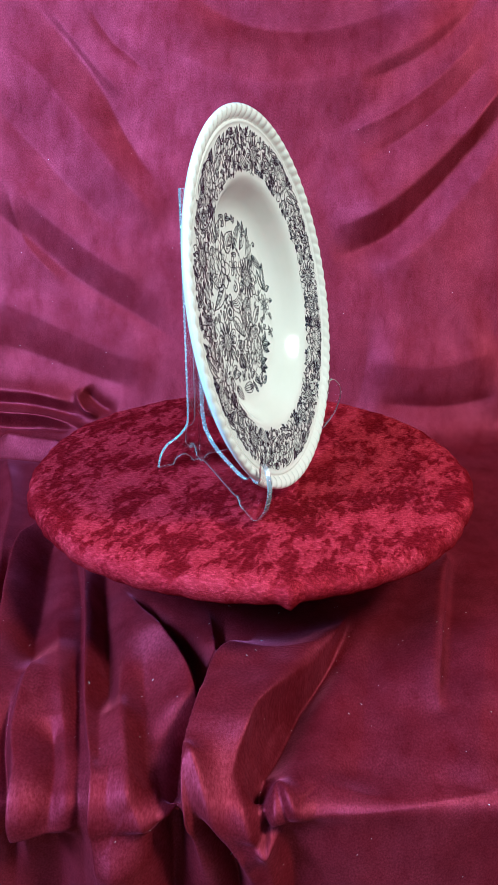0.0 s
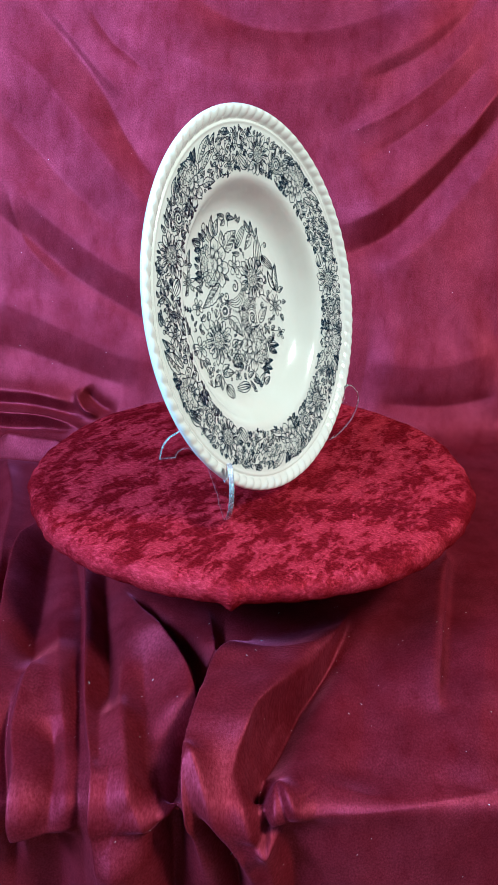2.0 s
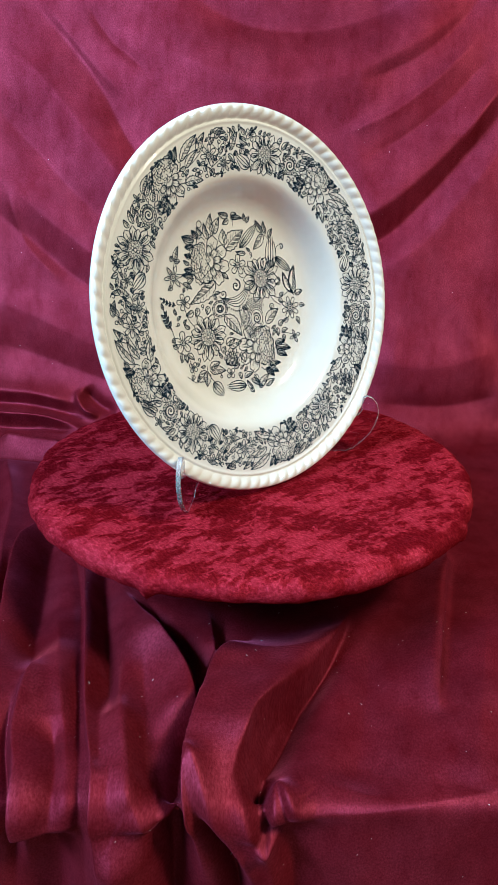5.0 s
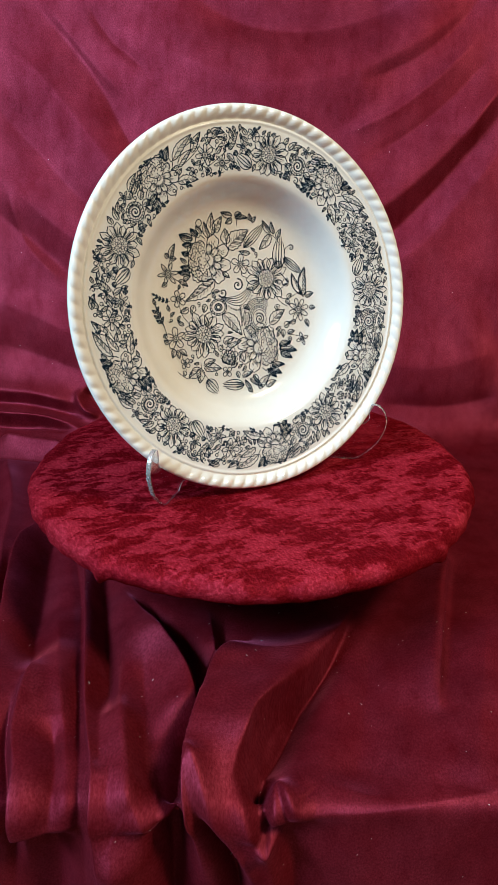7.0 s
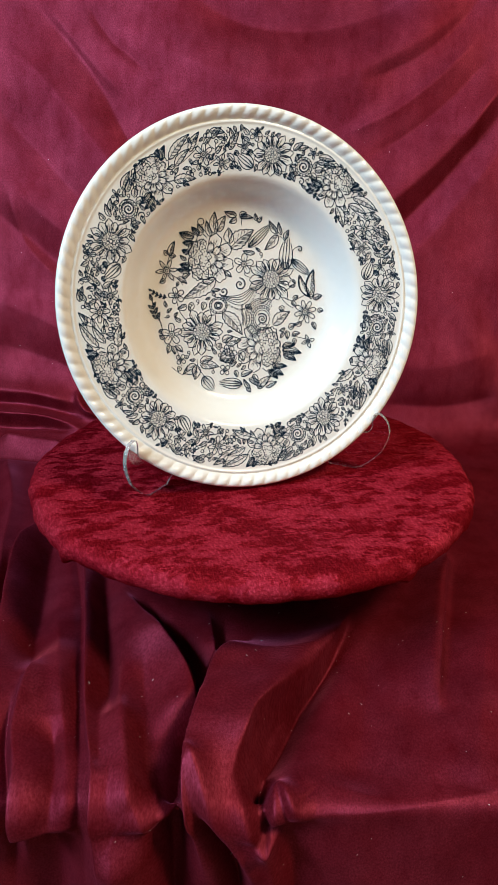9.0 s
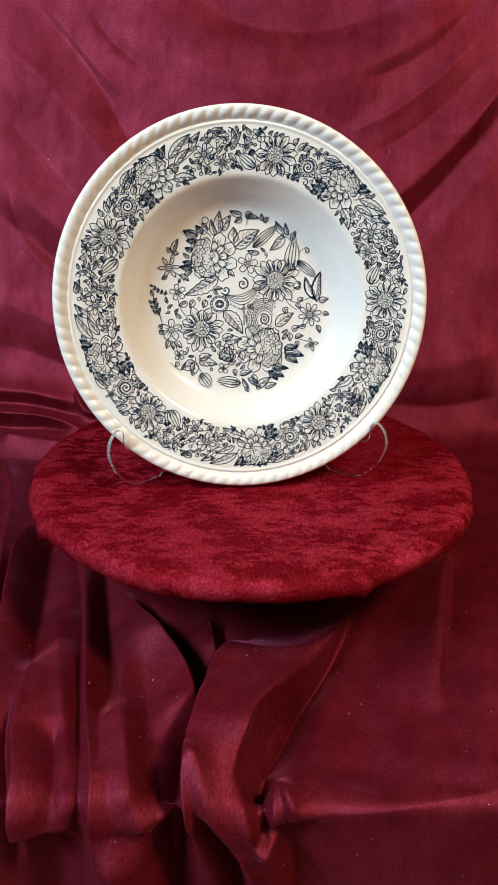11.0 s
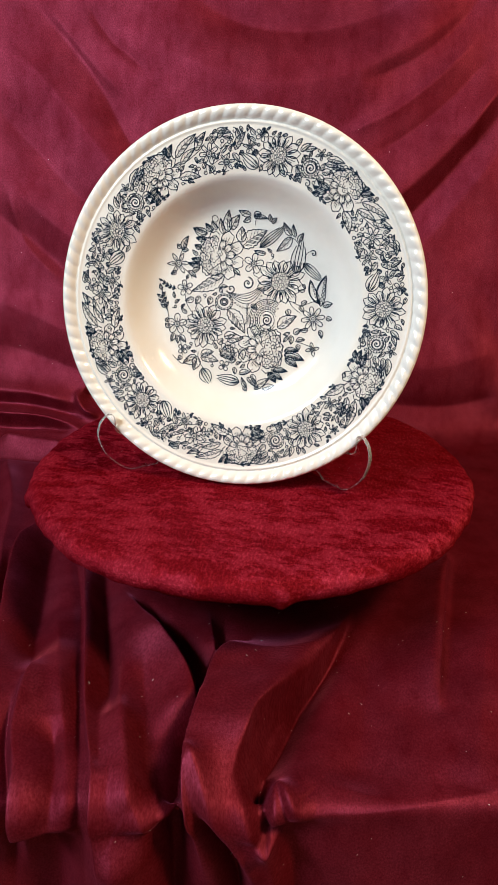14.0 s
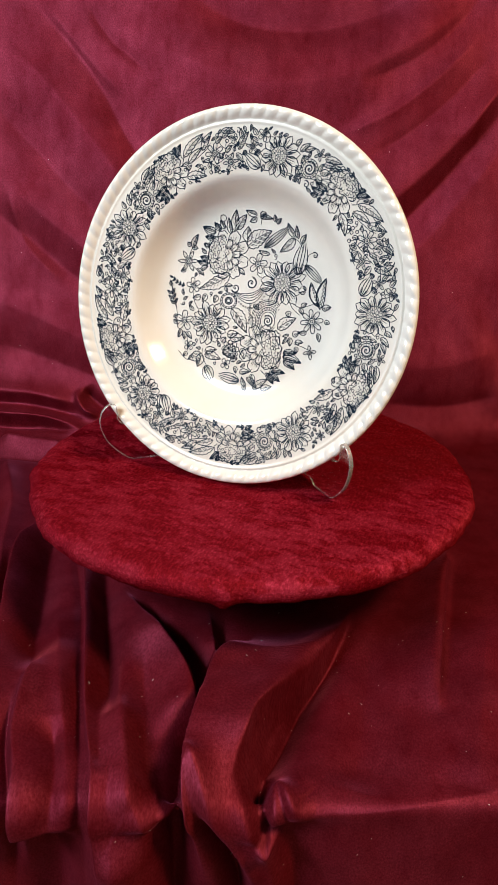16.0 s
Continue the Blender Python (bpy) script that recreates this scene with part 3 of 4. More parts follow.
def leaf(a, b, wide, shade=0.5, sag=0.06, veins=True):
    """A pointed leaf from stalk a to tip b, one half hatched, the other with a few short veins."""
    a, b = np.array(a, float), np.array(b, float)
    d = b - a
    n = np.array([-d[1], d[0]])
    ln = np.hypot(*d)
    n /= ln
    if 0 < shade and wide < 4.3:
        shade = 1.1
    u = np.linspace(0, 1, 14)
    mid = a + u[:, None] * d + (np.sin(np.pi * u) * sag * ln)[:, None] * n
    half = wide * 0.5 * np.sin(np.pi * u ** 0.72) * (1 + 0.10 * np.cos(np.arange(14) * np.pi))
    up, down = mid + half[:, None] * n, mid - half[:, None] * n
    out = [(up, LINE), (down, LINE * 1.15), (mid, LINE * 0.7)]
    m = int(ln / 1.0)
    for k in range(1, m):
        v = k / m
        i = v * 13
        p = np.array([np.interp(i, range(14), mid[:, 0]), np.interp(i, range(14), mid[:, 1])])
        h = float(np.interp(i, range(14), half))
        if veins and h > 0.7 and k % 3 == 1:
            out.append((np.array([p, p + n * h * 0.6 + d / ln * h * 0.7]), LINE * 0.5))
        if h > 0.4 and shade > 0 and (shade > 0.9 or k % 4):
            out.append((np.array([p, p - n * h * 0.9 + d / ln * h * 0.9]), LINE * (0.4 + 0.4 * shade)))
    return out


def dark_leaf(a, b, wide):
    return leaf(a, b, wide, shade=1.2, veins=False) + leaf(a, b, wide * 0.45, shade=0.9, veins=False)


def stem(*pts, w=0.42):
    return [(curve_points(pts, 8), w)]


def daisy(R, petals=15, core=0.40, rng=None):
    """Pointed white petals, hatched at their feet, round a pale head of open seeds."""
    rng = rng or random.Random(3)
    out = []
    for k in range(petals):
        a = 2 * math.pi * (k + rng.uniform(-0.2, 0.2)) / petals
        L, W = R * rng.uniform(0.86, 1.1), R * rng.uniform(0.32, 0.42)
        u = np.linspace(0, 1, 12)
        half = W * 0.5 * (0.45 + 0.55 * np.sin(np.pi * u ** 1.15)) * np.clip((1 - u) * 3.4, 0, 1) ** 0.7
        rad = R * core + u * (L - R * core)
        c, s = math.cos(a), math.sin(a)
        for g in (1, -1):
            out.append((np.stack([c * rad - s * half * g, s * rad + c * half * g], 1), LINE * (1.15 if g > 0 else 0.9)))
        for q in (-0.4, 0.1, 0.5):
            reach = rng.uniform(0.3, 0.72)
            r2 = np.linspace(R * core, R * core + (L - R * core) * reach, 4)
            off = q * W * 0.5
            out.append((np.stack([c * r2 - s * off, s * r2 + c * off], 1), LINE * 0.72))
    for k in range(petals * 3):
        a = 2 * math.pi * (k + rng.uniform(-0.3, 0.3)) / (petals * 3)
        r0, r1 = R * core * 0.98, R * core * rng.uniform(1.15, 1.5)
        out.append((np.array([(r0 * math.cos(a), r0 * math.sin(a)), (r1 * math.cos(a), r1 * math.sin(a))]), LINE * 0.6))
    out.append((ring((0, 0), R * core * 0.97, 36, 0.05, 11), LINE * 0.9))
    for r, n, size in ((0.0, 1, 0.17), (0.40, 6, 0.16), (0.76, 11, 0.155)):
        for k in range(n):
            q = 2 * math.pi * (k + rng.uniform(-0.15, 0.15)) / n
            out.append((ring((R * core * r * math.cos(q), R * core * r * math.sin(q)), R * core * size * rng.uniform(0.85, 1.2), 9, 0.12, 3, q), LINE * 0.72))
    return out


def small_flower(R, petals=5, point=0.0, core=0.26):
    out = [(ring((0, 0), R * core, 14), LINE), (ring((0, 0), R * core * 0.45, 8), LINE * 1.1)]
    for k in range(petals):
        a0 = 2 * math.pi * k / petals
        w = math.pi / petals * 0.96
        u = np.linspace(-1, 1, 13)
        rad = R * (core + (1 - core) * (1 - np.abs(u) ** 2.6)) if not point else R * (core + (1 - core) * (1 - np.abs(u)) ** 0.8)
        ang = a0 + u * w * (0.98 if not point else 0.8)
        out.append((np.stack([rad * np.cos(ang), rad * np.sin(ang)], 1), LINE))
        for q in (-0.22, 0.0, 0.22):
            out.append((np.array([(R * core * 1.05 * math.cos(a0 + q * w), R * core * 1.05 * math.sin(a0 + q * w)),
                                  (R * (0.62 - abs(q)) * math.cos(a0 + q * w), R * (0.62 - abs(q)) * math.sin(a0 + q * w))]), LINE * 0.75))
    return out


def lobe(R, deg, span, r0, r1, rng, hatch=6, reach=0.3):
    """One outer petal: a round, slightly notched edge with hatching from its foot."""
    u = np.linspace(-1, 1, 15)
    a = radians(deg) + u * radians(span)
    rad = R * (r0 + (r1 - r0) * (1 - np.abs(u) ** 3)) * (1 + 0.03 * np.cos(9 * u + deg))
    out = [(np.stack([rad * np.cos(a), rad * np.sin(a)], 1), LINE)]
    for k in range(hatch):
        q = radians(deg) + radians(span) * (2 * (k + 0.5 + rng.uniform(-0.2, 0.2)) / hatch - 1)
        f = R * (r0 - 0.04)
        g = f + R * reach * rng.uniform(0.5, 1.0) * (1 - 0.5 * abs(2 * (k + 0.5) / hatch - 1))
        out.append((np.array([(f * math.cos(q), f * math.sin(q)), (g * math.cos(q), g * math.sin(q))]), LINE * 0.6))
    return out


def rose(R, seed=1):
    """A peony: a ruffled heart to one side, a curled hatched petal over it, round petals fanning out beyond."""
    rng = random.Random(seed)
    out = []
    hx = -0.26 * R
    a = np.linspace(0.35 * np.pi, 1.65 * np.pi, 90)
    rr = 0.90 + 0.10 * np.abs(np.sin(5.5 * a)) ** 0.6
    out.append((np.stack([hx + 0.60 * R * rr * np.cos(a), 0.80 * R * rr * np.sin(a)], 1), LINE))
    # ruffles: small bent petal edges in staggered rows, each with a hatched foot
    for f, n in ((0.84, 13), (0.62, 10), (0.40, 7), (0.16, 3)):
        for k in range(n):
            b = 0.3 + 2 * math.pi * (k + rng.uniform(-0.25, 0.25)) / n
            if f > 0.5 and math.cos(b) > 0.45:
                continue
            c, size = np.array((hx + 0.58 * R * f * math.cos(b), 0.76 * R * f * math.sin(b))), R * rng.uniform(0.10, 0.15)
            tip = b + rng.uniform(-0.7, 0.7)
            q = tip + np.linspace(-2.0, 2.0, 11)
            w = size * (1 + 0.18 * np.cos(4 * (q - tip)))
            out.append((np.stack([c[0] + w * np.cos(q), c[1] + 1.15 * w * np.sin(q)], 1), LINE * 0.85))
            for g in (-0.6, 0.0, 0.6):
                d = np.array((math.cos(tip + g), math.sin(tip + g)))
                out.append((np.array([c - d * size * 0.1, c + d * size * rng.uniform(0.4, 0.75)]), LINE * 0.6))
    for deg, span in ((-74, 20), (-38, 20), (0, 21), (38, 20), (74, 20)):
        out += lobe(R, deg, span, 0.26, 0.62, rng, 7, 0.26)
    for deg, span in ((-66, 24), (-24, 23), (20, 22), (62, 23)):
        out += lobe(R, deg, span, 0.56, 1.0, rng, 9, 0.34)
    for deg, span in ((104, 17), (138, 17), (222, 17), (256, 17)):
        out += lobe(R, deg, span, 0.80, 0.98, rng, 4, 0.1)
    return out


def spiral(R, turns=2.2, beads=True, flip=1):
    u = np.linspace(0.06, 1, 52)
    a = flip * u * turns * 2 * math.pi
    out = [(np.stack([k * R * u * np.cos(a), k * R * u * np.sin(a)], 1), LINE * w) for k, w in ((1.0, 0.95), (0.86, 0.7))]
    out.append((ring((0, 0), R * 0.10, 8), LINE * 1.1))
    if beads:
        out += [(ring((0, 0), R * k, 26), LINE * w) for k, w in ((1.0, 0.8), (1.28, 0.9))]
        out += [(ring((1.14 * R * math.cos(q), 1.14 * R * math.sin(q)), R * 0.085, 7), LINE * 0.65) for q in np.linspace(0, 2 * math.pi, 17)[:-1]]
        for q in np.linspace(0.2, 6.1, 20):
            out.append((np.array([(R * 0.62 * math.cos(q), R * 0.62 * math.sin(q)), (R * 0.92 * math.cos(q + 0.1), R * 0.92 * math.sin(q + 0.1))]), LINE * 0.5))
    return out


def tulip(a, b, wide):
    a, b = np.array(a, float), np.array(b, float)
    d = b - a
    n = np.array([-d[1], d[0]]) / np.hypot(*d)
    out = []
    for g, k in ((1, 0.9), (-1, 0.9), (0.45, 1.05), (-0.45, 1.05), (0, 1.0)):
        u = np.linspace(0, 1, 10)
        out.append((a + u[:, None] * d * k + (np.sin(np.pi * u ** 0.7 * 0.82) * g * wide * 0.5)[:, None] * n, LINE))
    for g in np.linspace(-0.34, 0.34, 5):
        out.append((np.array([a + d * 0.08 + n * g * wide * 0.5, a + d * (0.34 + 0.2 * abs(g)) + n * g * wide * 0.9]), LINE * 0.6))
    return out


def pod(a, b, wide, beads=7):
    out = leaf(a, b, wide, shade=0, veins=False)[:2]
    a, b = np.array(a, float), np.array(b, float)
    for k in range(1, beads + 1):
        out.append((ring(a + (b - a) * k / (beads + 1.0), wide * 0.16, 8), LINE))
    return out + [(bow(a, b, 0.22), LINE * 1.5)]


def berries(a, spots):
    out = []
    for p in spots:
        out += [(bow(a, p, 0.15, 6), LINE * 0.8), (ring(p, 1.15, 9), LINE)]
    return out


def sprig(a, b, n=3, size=4.5):
    a, b = np.array(a, float), np.array(b, float)
    d = (b - a) / np.hypot(*(b - a))
    q = np.array([-d[1], d[0]])
    way = bow(a, b, 0.08)
    out = [(way, LINE * 0.9)] + leaf(b - d * 0.5, b + d * size * 0.8, size * 0.36, 0.9)
    for k in range(n):
        p = way[int((k + 0.8) / (n + 0.6) * 9)]
        for g in (1, -1):
            out += leaf(p, p + d * size * 0.62 + q * g * size * 0.55, size * 0.34, 0.9)
    return out


def print_root(name, label):
    ob = new(name)
    ob.parent = PLATE
    ob["label"] = label
    return ob


# the medallion, in the units of its sketch: KX to the millimetre across, KY up
CX, CY, KX, KY = 428.0, 537.0, 2.52, 2.56


def C(u, v):
    return ((u - CX) / KX, (CY - v) / KY)


# leaves: stalk, tip and width
LEAVES_TOP = ((390, 490, 330, 522, 9), (392, 415, 393, 378, 6), (385, 420, 378, 392, 4), (397, 412, 412, 385, 6), (432, 385, 410, 378, 4), (432, 390, 418, 397, 3.5), (437, 385, 450, 381, 3), (437, 388, 462, 390, 3),
              (418, 440, 462, 410, 11), (418, 432, 417, 405, 7), (462, 450, 440, 445, 3), (468, 395, 465, 382, 2.5), (470, 398, 478, 388, 2.5), (405, 480, 418, 490, 3), (372, 412, 362, 398, 3))
LEAVES_EAST = ((505, 418, 490, 395, 4), (512, 420, 507, 398, 3), (518, 428, 526, 412, 3.5), (506, 420, 480, 445, 6), (568, 535, 585, 530, 4), (530, 535, 540, 528, 3), (527, 538, 535, 548, 3), (575, 556, 586, 558, 3),
               (565, 577, 570, 592, 3), (545, 578, 530, 580, 3), (490, 578, 523, 555, 7.5), (520, 587, 532, 578, 4), (515, 590, 516, 606, 3.5), (525, 598, 541, 596, 3), (528, 605, 530, 616, 3), (505, 545, 510, 555, 4), (440, 540, 452, 548, 3))
LEAVES_WEST = ((310, 450, 321, 425, 4), (310, 450, 322, 450, 3), (308, 447, 301, 440, 3), (322, 486, 338, 498, 3), (330, 488, 345, 480, 3), (300, 488, 290, 494, 3), (300, 600, 295, 616, 3.5), (310, 603, 323, 616, 3.5), (305, 603, 308, 619, 3),
               (325, 625, 333, 625, 2.5), (315, 640, 311, 649, 3), (335, 535, 318, 540, 4), (290, 575, 282, 578, 3), (345, 530, 338, 545, 4), (366, 530, 362, 545, 4), (292, 590, 283, 583, 2.6))
LEAVES_FOOT = ((345, 640, 320, 653, 7), (345, 640, 340, 666, 6), (352, 641, 386, 646, 6), (352, 636, 376, 629, 5), (400, 606, 430, 601, 6), (394, 601, 416, 594, 5), (398, 550, 432, 592, 9), (405, 645, 419, 640, 4), (425, 665, 446, 661, 4),
               (440, 672, 463, 690, 4), (448, 665, 456, 682, 3.5), (435, 688, 441, 697, 3), (455, 692, 482, 670, 5), (470, 690, 492, 682, 4), (415, 655, 418, 668, 3), (385, 615, 392, 604, 4), (425, 620, 432, 640, 5), (440, 690, 430, 672, 3))
LEAVES_DARK = ((355, 420, 329, 411, 6), (352, 428, 334, 428, 4), (365, 415, 351, 402, 4), (345, 445, 332, 440, 3.4), (345, 475, 321, 472, 4), (345, 467, 327, 464, 4), (505, 625, 542, 633, 6), (505, 619, 531, 617, 4.5), (507, 632, 531, 646, 5),
               (486, 655, 514, 655, 4), (482, 660, 506, 671, 4.5), (478, 660, 494, 677, 4.5))


def centre_print():
    root = print_root("centre_print", "blue-black floral medallion")
    for a, b, c in (
        ((310, 450), (307, 458), (304, 468)), ((318, 528), (322, 545), (332, 560)), ((290, 575), (284, 550), (274, 520)), ((512, 530), (530, 536), (560, 524)), ((505, 525), (515, 540), (530, 550)), ((523, 600), (540, 604), (552, 608)),
        ((347, 630), (348, 645), (360, 664)), ((318, 640), (316, 630), (312, 605)), ((441, 482), (443, 488), (452, 492)), ((498, 420), (512, 424), (524, 440)), ((425, 668), (440, 664), (450, 655)), ((398, 640), (405, 634), (412, 628)),
        ((452, 384), (442, 390), (440, 402)), ((538, 462), (530, 470), (522, 482)), ((300, 640), (320, 655), (330, 640)), ((330, 500), (326, 492), (314, 482))):
        lay_ink("stem", stem(C(*a), C(*b), C(*c)), root)
    for (u, v), R in (((358, 582), 15.6), ((490, 497), 16.6)):
        lay_ink("daisy", turned(daisy(R, 16), *C(u, v), rot=u), root)
    lay_ink("rose", turned(rose(17.2, 1), *C(380, 457), rot=6), root)
    lay_ink("rose", turned(rose(17.6, 4), *C(464, 618), rot=186), root)
    lay_ink("rose", turned(rose(6.8, 2), *C(403, 626), rot=75), root)
    for (u, v), R, n, pt in (((304, 474), 8.0, 6, 1), ((318, 517), 5.6, 5, 0), ((305, 583), 7.4, 5, 0), ((552, 558), 8.2, 8, 0), ((555, 612), 5.0, 4, 1), ((441, 468), 7.0, 5, 0), ((396, 653), 4.0, 4, 0), ((318, 628), 3.8, 4, 0)):
        lay_ink("flower", turned(small_flower(R, n, pt), *C(u, v), rot=u), root)
    eye = C(470, 566)
    snail = turned(spiral(4.2, 2.3, False), *eye, rot=30)
    for r, a0, a1 in ((5.4, 0, 360), (6.6, 20, 330), (8.2, 40, 270), (9.3, 45, 262), (11.7, 50, 250), (12.7, 50, 248)):
        a = np.radians(np.linspace(a0, a1, 26))
        snail.append((np.stack([eye[0] + r * np.cos(a), eye[1] + r * np.sin(a) * 1.15], 1), LINE * 0.8))
    for r, n in ((10.5, 22), (7.4, 16)):
        for a in np.radians(np.linspace(45, 255, n)):
            snail.append((ring((eye[0] + r * math.cos(a), eye[1] + r * 1.15 * math.sin(a)), 0.55, 7), LINE * 0.62))
    lay_ink("scroll", snail, root)
    lay_ink("scroll", turned(spiral(4.6, 1.7, False), *C(432, 503), rot=200), root)
    lay_ink("scroll", turned(spiral(3.6, 1.5, False, -1), *C(402, 514), rot=20), root)
    band = [(bow(C(397 + 2 * k, 522), C(462 - 2 * k, 508), -0.36 + 0.06 * k, 18), LINE * 0.8) for k in range(5)]
    band += [(ring(p + np.array([0, -0.9]), 0.6, 7), LINE * 0.62) for p in bow(C(396, 524), C(464, 510), -0.40, 18)]
    band += [(ring(C(434 - math.sin(k), 541 + 4.6 * k), 0.75, 7), LINE * 0.8) for k in range(8)]
    lay_ink("scroll", band, root)
    drop = [(ring(C(391, 538), r, 24, 0.0, 5, 0, 1.15), LINE * w) for r, w in ((5.6, 0.9), (4.4, 0.7), (2.4, 1.5), (1.4, 1.5))]
    drop += [(ring((C(391, 538)[0] + 5.7 * math.cos(a), C(391, 538)[1] + 5.0 * math.sin(a)), 0.5, 6), LINE * 0.55) for a in np.linspace(0, 6.0, 16)]
    lay_ink("scroll", drop, root)
    for u0, v0, u1, v1, w in (*LEAVES_TOP, *LEAVES_EAST, *LEAVES_WEST, *LEAVES_FOOT):
        lay_ink("leaf", leaf(C(u0, v0), C(u1, v1), w, 0.75), root)
    for u0, v0, u1, v1, w in LEAVES_DARK:
        lay_ink("leaf", dark_leaf(C(u0, v0), C(u1, v1), w), root)
    for u0, v0, u1, v1, w in ((450, 440, 491, 404, 6.5), (516, 482, 523, 428, 10), (528, 463, 562, 491, 6), (355, 662, 372, 686, 8.5), (427, 681, 386, 675, 7.5)):
        lay_ink("bud", tulip(C(u0, v0), C(u1, v1), w), root)
    lay_ink("pod", pod(C(564, 536), C(570, 482), 6), root)
    lay_ink("pod", pod(C(561, 532), C(543, 491), 5, 6), root)
    lay_ink("sprig", sprig(C(288, 562), C(275, 522), 3, 5.5), root)
    lay_ink("sprig", sprig(C(302, 520), C(275, 506), 4, 3), root)
    lay_ink("curl", turned(spiral(2.4, 1.4, False), *C(545, 446)) + stem(C(530, 456), C(534, 446), C(541, 442)), root)
    lay_ink("curl", [(ring(C(368, 394), 2.2, 12), LINE * 0.9)] + stem(C(369, 399), C(372, 406), C(377, 412)), root)


def polar(deg, r):
    return (r * math.sin(radians(deg)), r * math.cos(radians(deg)))


def rim_section(root, start, gap, seed):
    """One repeat of the border: daisy, snail scroll, rose, leaves and small blossoms, clockwise."""
    k = gap / 76.0 if gap > 70 else 1.0
    end = gap if gap > 70 else 40.0
    P = lambda d, r: polar(start + d * k, r)
    put = lambda name, strokes, d, r, rot=0: lay_ink(name, turned(strokes, *P(d, r), rot=rot - start - d * k), root) if d < end or d > 72 else None
    line = lambda name, fn, d0, r0, d1, r1, *w: lay_ink(name, fn(P(d0, r0), P(d1, r1), *w), root) if d0 < end else None
    put("daisy", daisy(13.6, 15, 0.42, random.Random(seed)), 0, 97.5, seed * 40)
    put("scroll", spiral(4.6, 2.3), 13.4, 97.5, 40)
    put("scroll", spiral(2.6, 1.4, False), 15, 88.5)
    put("flower", small_flower(4.2, 5, 1), 14.6, 108.0, 10)
    put("rose", rose(14.3, seed), 28, 99.5, -90)
    put("flower", small_flower(3.0, 4), 42, 91.0)
    put("flower", small_flower(6.6, 7), 48.8, 98.0, 20)
    put("flower", small_flower(6.0, 6, 1), 55.3, 91.0, 5)
    put("flower", small_flower(4.9, 5, 1), 64.8, 100.0, 30)
    put("flower", small_flower(4.3, 5), 68.8, 107.6)
    put("scroll", spiral(2.0, 1.3, False), 59, 109.5)
    put("bud", tulip((0, -6), (1, 6.5), 8.5), 65.5, 90.5, 60)
    for d0, r0, d1, r1, w in ((17, 107.5, 23, 111.5, 4.2), (17.5, 104.5, 22, 107.5, 3.6), (20, 105, 24.5, 109, 3.4), (7.5, 104, 10, 111, 3.4), (9, 105.5, 12.5, 110, 3), (5.5, 106, 6.6, 111.5, 3), (18, 99, 21.5, 103, 4), (17, 96, 21, 94, 4), (36, 103, 46, 112, 5.2), (37, 98, 44.5, 104, 4.4), (34, 91, 43.2, 86, 5.5),
                              (44, 102, 49.3, 111.7, 4.6), (52.7, 110.5, 58.0, 108.5, 4), (53, 106, 57, 112, 3.4), (59, 98, 63, 108.8, 4.6), (58, 96, 61, 90, 3.4), (50, 90, 47, 86.2, 2.8), (45, 90, 47, 94, 2.6), (60, 91, 62, 86.5, 3), (9, 91, 12.5, 86.5, 3.4), (12, 92.5, 8.5, 88, 3), (61, 104, 60, 111, 3.2), (66.5, 107, 64.5, 111.5, 3), (53.5, 97, 56.5, 101, 3), (50, 104, 53, 107, 3)):
        line("leaf", leaf, d0, r0, d1, r1, w, 0.8)
    for d0, r0, d1, r1, w in ((24, 91, 17.5, 89.5, 4.4), (24, 94, 18, 93.5, 4.4), (22, 88, 18.5, 85.6, 3.2), (33.5, 105, 37.0, 111.8, 4), (33, 108, 34.6, 112, 3), (68, 98, 65.5, 95, 3.2), (62.5, 97, 60.5, 95, 3)):
        line("leaf", dark_leaf, d0, r0, d1, r1, w)
    if gap < 70:
        for d, r, R in ((41, 105, 5.2), (44, 93, 5.0), (49, 108, 3.6)):
            lay_ink("flower", turned(small_flower(R, 6, R < 5.1), *P(d, r), rot=d), root)
        lay_ink("sprig", sprig(P(38, 97), P(46, 101), 3, 5), root)
    for a, r, b, q in ((5, 88, 9, 86.8), (-7.5, 107, -5.5, 111), (36, 88, 38, 85.5), (30, 112, 26, 112), (21, 86, 25, 85.6), (56, 85.8, 52, 86)):
        if a < end:
            lay_ink("sprig", sprig(P(a, r), P(b, q), 1, 3.4), root)
    if gap > 70:
        for a, r, b, q in ((43, 107, 47, 108), (50, 92.5, 52, 95.5), (60.5, 98.5, 58, 104), (57.5, 87.5, 60, 88)):
            lay_ink("sprig", sprig(P(a, r), P(b, q), 1, 3.6), root)
        lay_ink("berry_spray", berries(P(46, 93), [P(45.5, 87.3), P(48, 88.5), P(49.5, 86)]) + berries(P(54, 99), [P(54.5, 104), P(57, 103), P(51, 108.5)]) + stem(P(40, 98), P(46, 102), P(48, 105)) + stem(P(55, 100), P(60, 102), P(66, 100)), root)


def rim_print():
    root = print_root("rim_print", "blue-black floral border")
    for a in (24, 60, 100, 134, 160, 196, 234, 270, 308, 344):
        lay_ink("stem", stem(polar(a, 90), polar(a + 5, 93), polar(a + 11, 98)), root)
    for start, gap, seed in ((13.0, 76.2, 1), (89.2, 58.3, 2), (147.5, 74.8, 3), (222.3, 74.1, 4), (296.4, 76.6, 5)):
        rim_section(root, start, gap, seed)


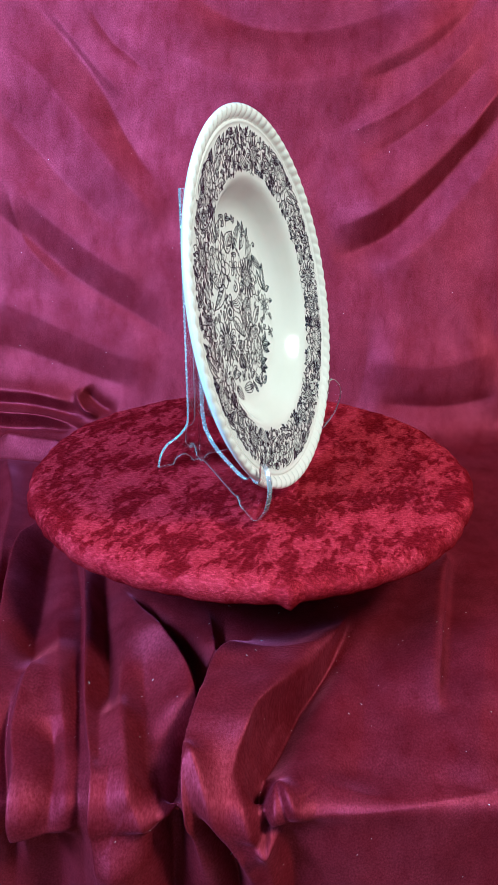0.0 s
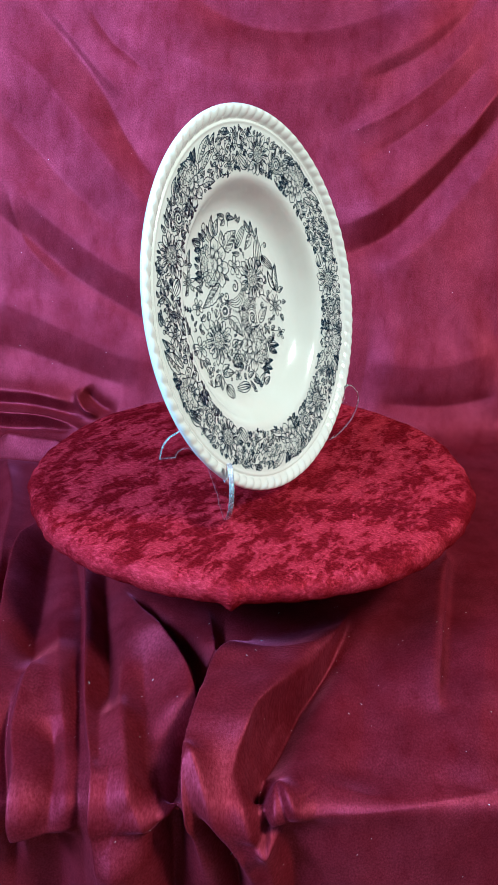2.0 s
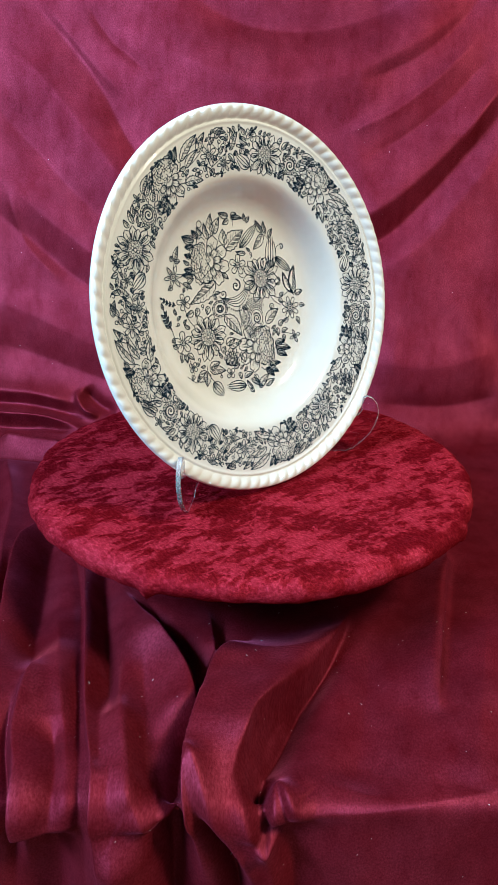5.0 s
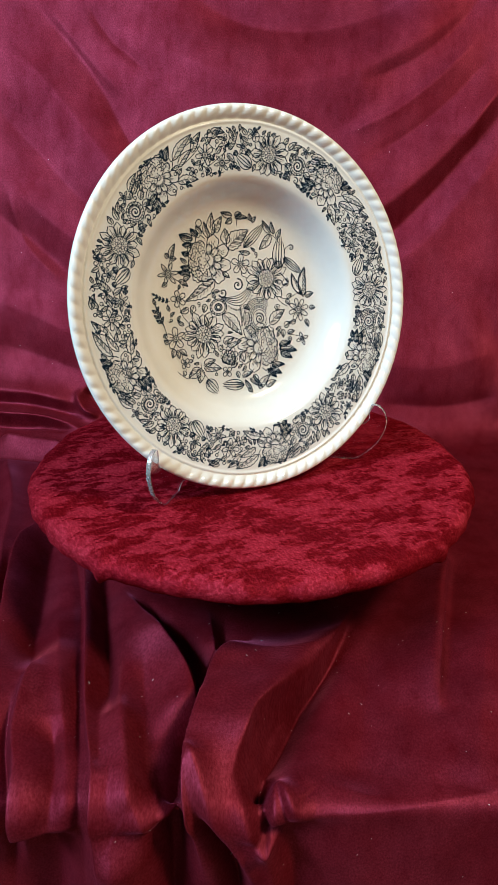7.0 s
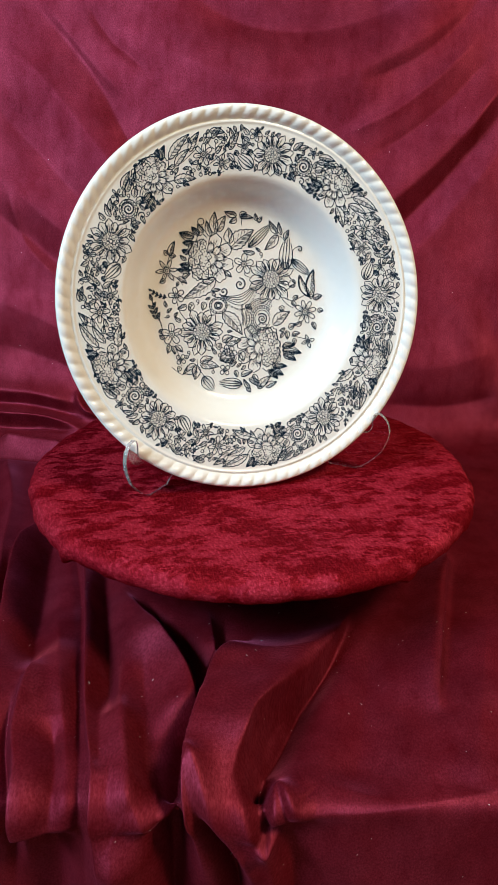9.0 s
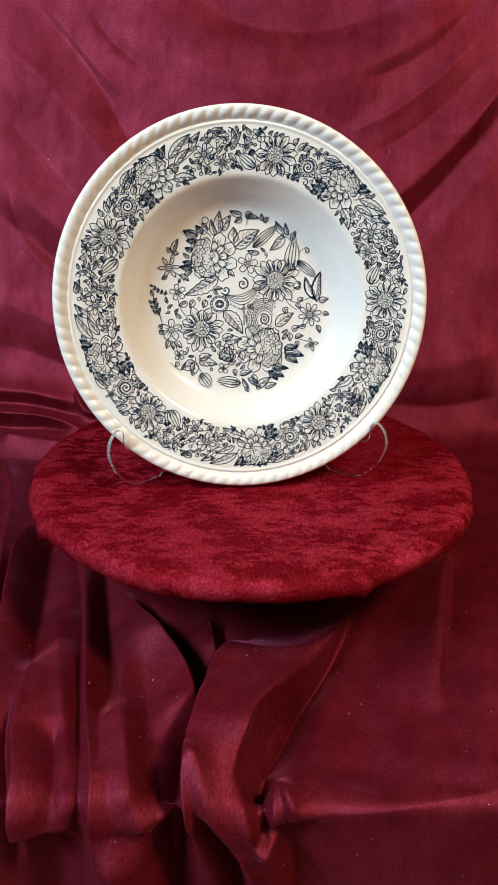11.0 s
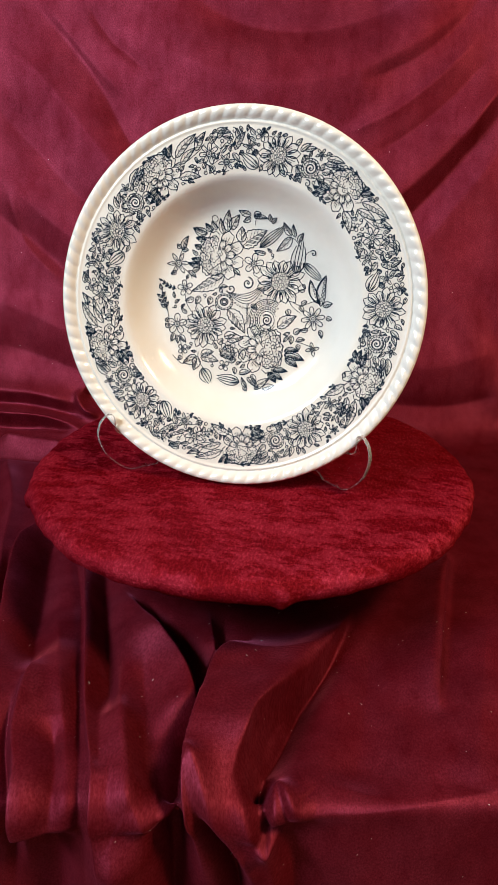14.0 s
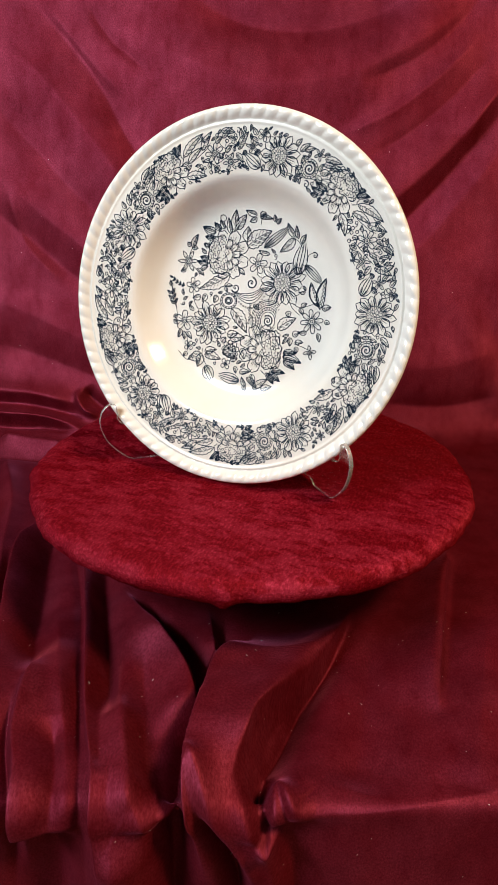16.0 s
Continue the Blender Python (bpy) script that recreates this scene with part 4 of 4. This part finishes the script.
def fill(root, inner, outer, count, seed, room=1.75):
    """Small leaves and dots of the print, strewn where it leaves room."""
    rng = random.Random(seed)
    taken = np.array([v for ob in root.children for v in INKED[ob.name]])
    grid = {}
    for x, y in taken:
        grid.setdefault((int(x // 2), int(y // 2)), []).append((x, y))
    free = lambda x, y, d: all((x - a) ** 2 + (y - b) ** 2 > d * d for i in (-1, 0, 1) for j in (-1, 0, 1) for a, b in grid.get((int(x // 2) + i, int(y // 2) + j), ()))
    strokes = []
    for _ in range(count):
        r, a = math.sqrt(rng.uniform(inner ** 2, outer ** 2)), rng.uniform(0, 2 * math.pi)
        x, y = r * math.cos(a), r * math.sin(a)
        if not free(x, y, room):
            continue
        d, L = rng.uniform(0, 2 * math.pi), rng.uniform(3.6, 6.0)
        c, s = math.cos(d) * L / 2, math.sin(d) * L / 2
        if math.hypot(x + c, y + s) > outer + 1 or math.hypot(x - c, y - s) < inner - 1 and inner > 0:
            continue
        new_ones = leaf((x - c, y - s), (x + c, y + s), L * 0.42, 1.0) if rng.random() < 0.8 else [(ring((x, y), 1.0, 9), LINE), (bow((x + 0.9, y), (x + c * 1.3, y + s * 1.3), 0.2, 6), LINE)]
        strokes += new_ones
        for w, _w in new_ones[:3]:
            for q in np.asarray(w):
                grid.setdefault((int(q[0] // 2), int(q[1] // 2)), []).append((q[0], q[1]))
    tagged(lay_ink("leaf_filling", strokes, root), kind="stuff")


centre_print()
rim_print()
fill(bpy.data.objects["centre_print"], 0, 52, 900, 5, 2.0)
fill(bpy.data.objects["rim_print"], 86.2, 111, 9000, 6, 1.2)


# ---- the easel ----
def rounded(pts, cut=0.28):
    out = []
    for i, b in enumerate(pts):
        a, c = pts[i - 1], pts[(i + 1) % len(pts)]
        if b[1] <= 0.01 or b[1] > 190:
            out.append(b)
            continue
        p = [b[k] + (a[k] - b[k]) * cut for k in (0, 1)]
        q = [b[k] + (c[k] - b[k]) * cut for k in (0, 1)]
        out += [tuple(p), tuple(0.5 * b[k] + 0.25 * (p[k] + q[k]) for k in (0, 1)), tuple(q)]
    return out


def easel_panel(root, foot, crossing, lift):
    """One of two flat acrylic profiles, slotted across each other behind the plate."""
    outline = [(2, 0), (-3, 2), (-10, 8), (-17, 16), (-21, 26), (-22, 33), (-20, 40), (-16, 44.5), (-12, 46), (-9, 44.5), (-8.2, 40), (-8.5, 34), (-6, 30.5), (-1, 29), (5, 30), (9, 28), (14, 24), (26, 22), (60, 22), (80, 24), (95, 30),
               (101, 44), (100, 90), (93, 165), (96, 196), (119, 196), (117.5, 110), (116.2, 34), (118, 28), (124, 22), (134, 17), (139, 10), (141.4, 0), (129, 0), (127, 4.5), (123, 6.5), (119, 6.5), (115.5, 4), (113, 0),
               (101, 0), (98, 3), (34, 3), (29, 4.5), (25, 3), (22, 0)]
    a, b = Vector((*foot, 0)), Vector((*crossing, 0))
    u = (b - a).normalized()
    n = Vector((-u.y, u.x, 0))
    bm = bmesh.new()
    pts = rounded(outline)
    half = 0.0016
    rows = []
    for s in (-half, half):
        rows.append([bm.verts.new(a + u * (p[0] / 1000) + n * s + Vector((0, 0, p[1] / 1000))) for p in pts])
    bm.faces.new(rows[0][::-1])
    bm.faces.new(rows[1])
    for i in range(len(pts)):
        j = (i + 1) % len(pts)
        bm.faces.new((rows[0][i], rows[0][j], rows[1][j], rows[1][i]))
    bmesh.ops.recalc_face_normals(bm, faces=bm.faces)
    edges = [e for e in bm.edges if len(e.link_faces) == 2 and max(len(f.verts) for f in e.link_faces) > 20]
    bmesh.ops.bevel(bm, geom=edges, offset=0.0004, segments=1, affect="EDGES", profile=0.5)
    ngons = [f for f in bm.faces if len(f.verts) > 20]
    flat = set(ngons)
    for f in bm.faces:
        f.material_index = 0 if f in flat else 1
    bmesh.ops.triangulate(bm, faces=ngons)
    part("side_panel", bm, ACRYLIC, root, smooth=False).data.materials.append(ACRYLIC_EDGE)


EASEL = tagged(new("plate_easel"), "clear acrylic plate easel of two crossed panels with hooks", "plate stand")
easel_panel(EASEL, (-0.085, -0.0338), (-0.0075, 0.0387), 0)
easel_panel(EASEL, (0.0735, -0.0305), (-0.0075, 0.0387), 0)


# ---- what turns ----
def spin(thing, local):
    rows = []
    for k in range(17):
        a = SPIN_START + SPIN_RATE * k
        rows.append((float(k), pose(0, 0, 0, 0, 0, a) @ local))
    walk(thing, rows)


def motions():
    spin(TURNTABLE, pose(0, 0, 0))
    spin(EASEL, pose(0, 0, 0))
    # the plate's own axes: x to its right, y up its face, z out of its face
    spin(PLATE, Matrix.Translation(PLATE_CENTRE) @ pose(0, 0, 0, 90 - TILT, 0, 0))


motions()
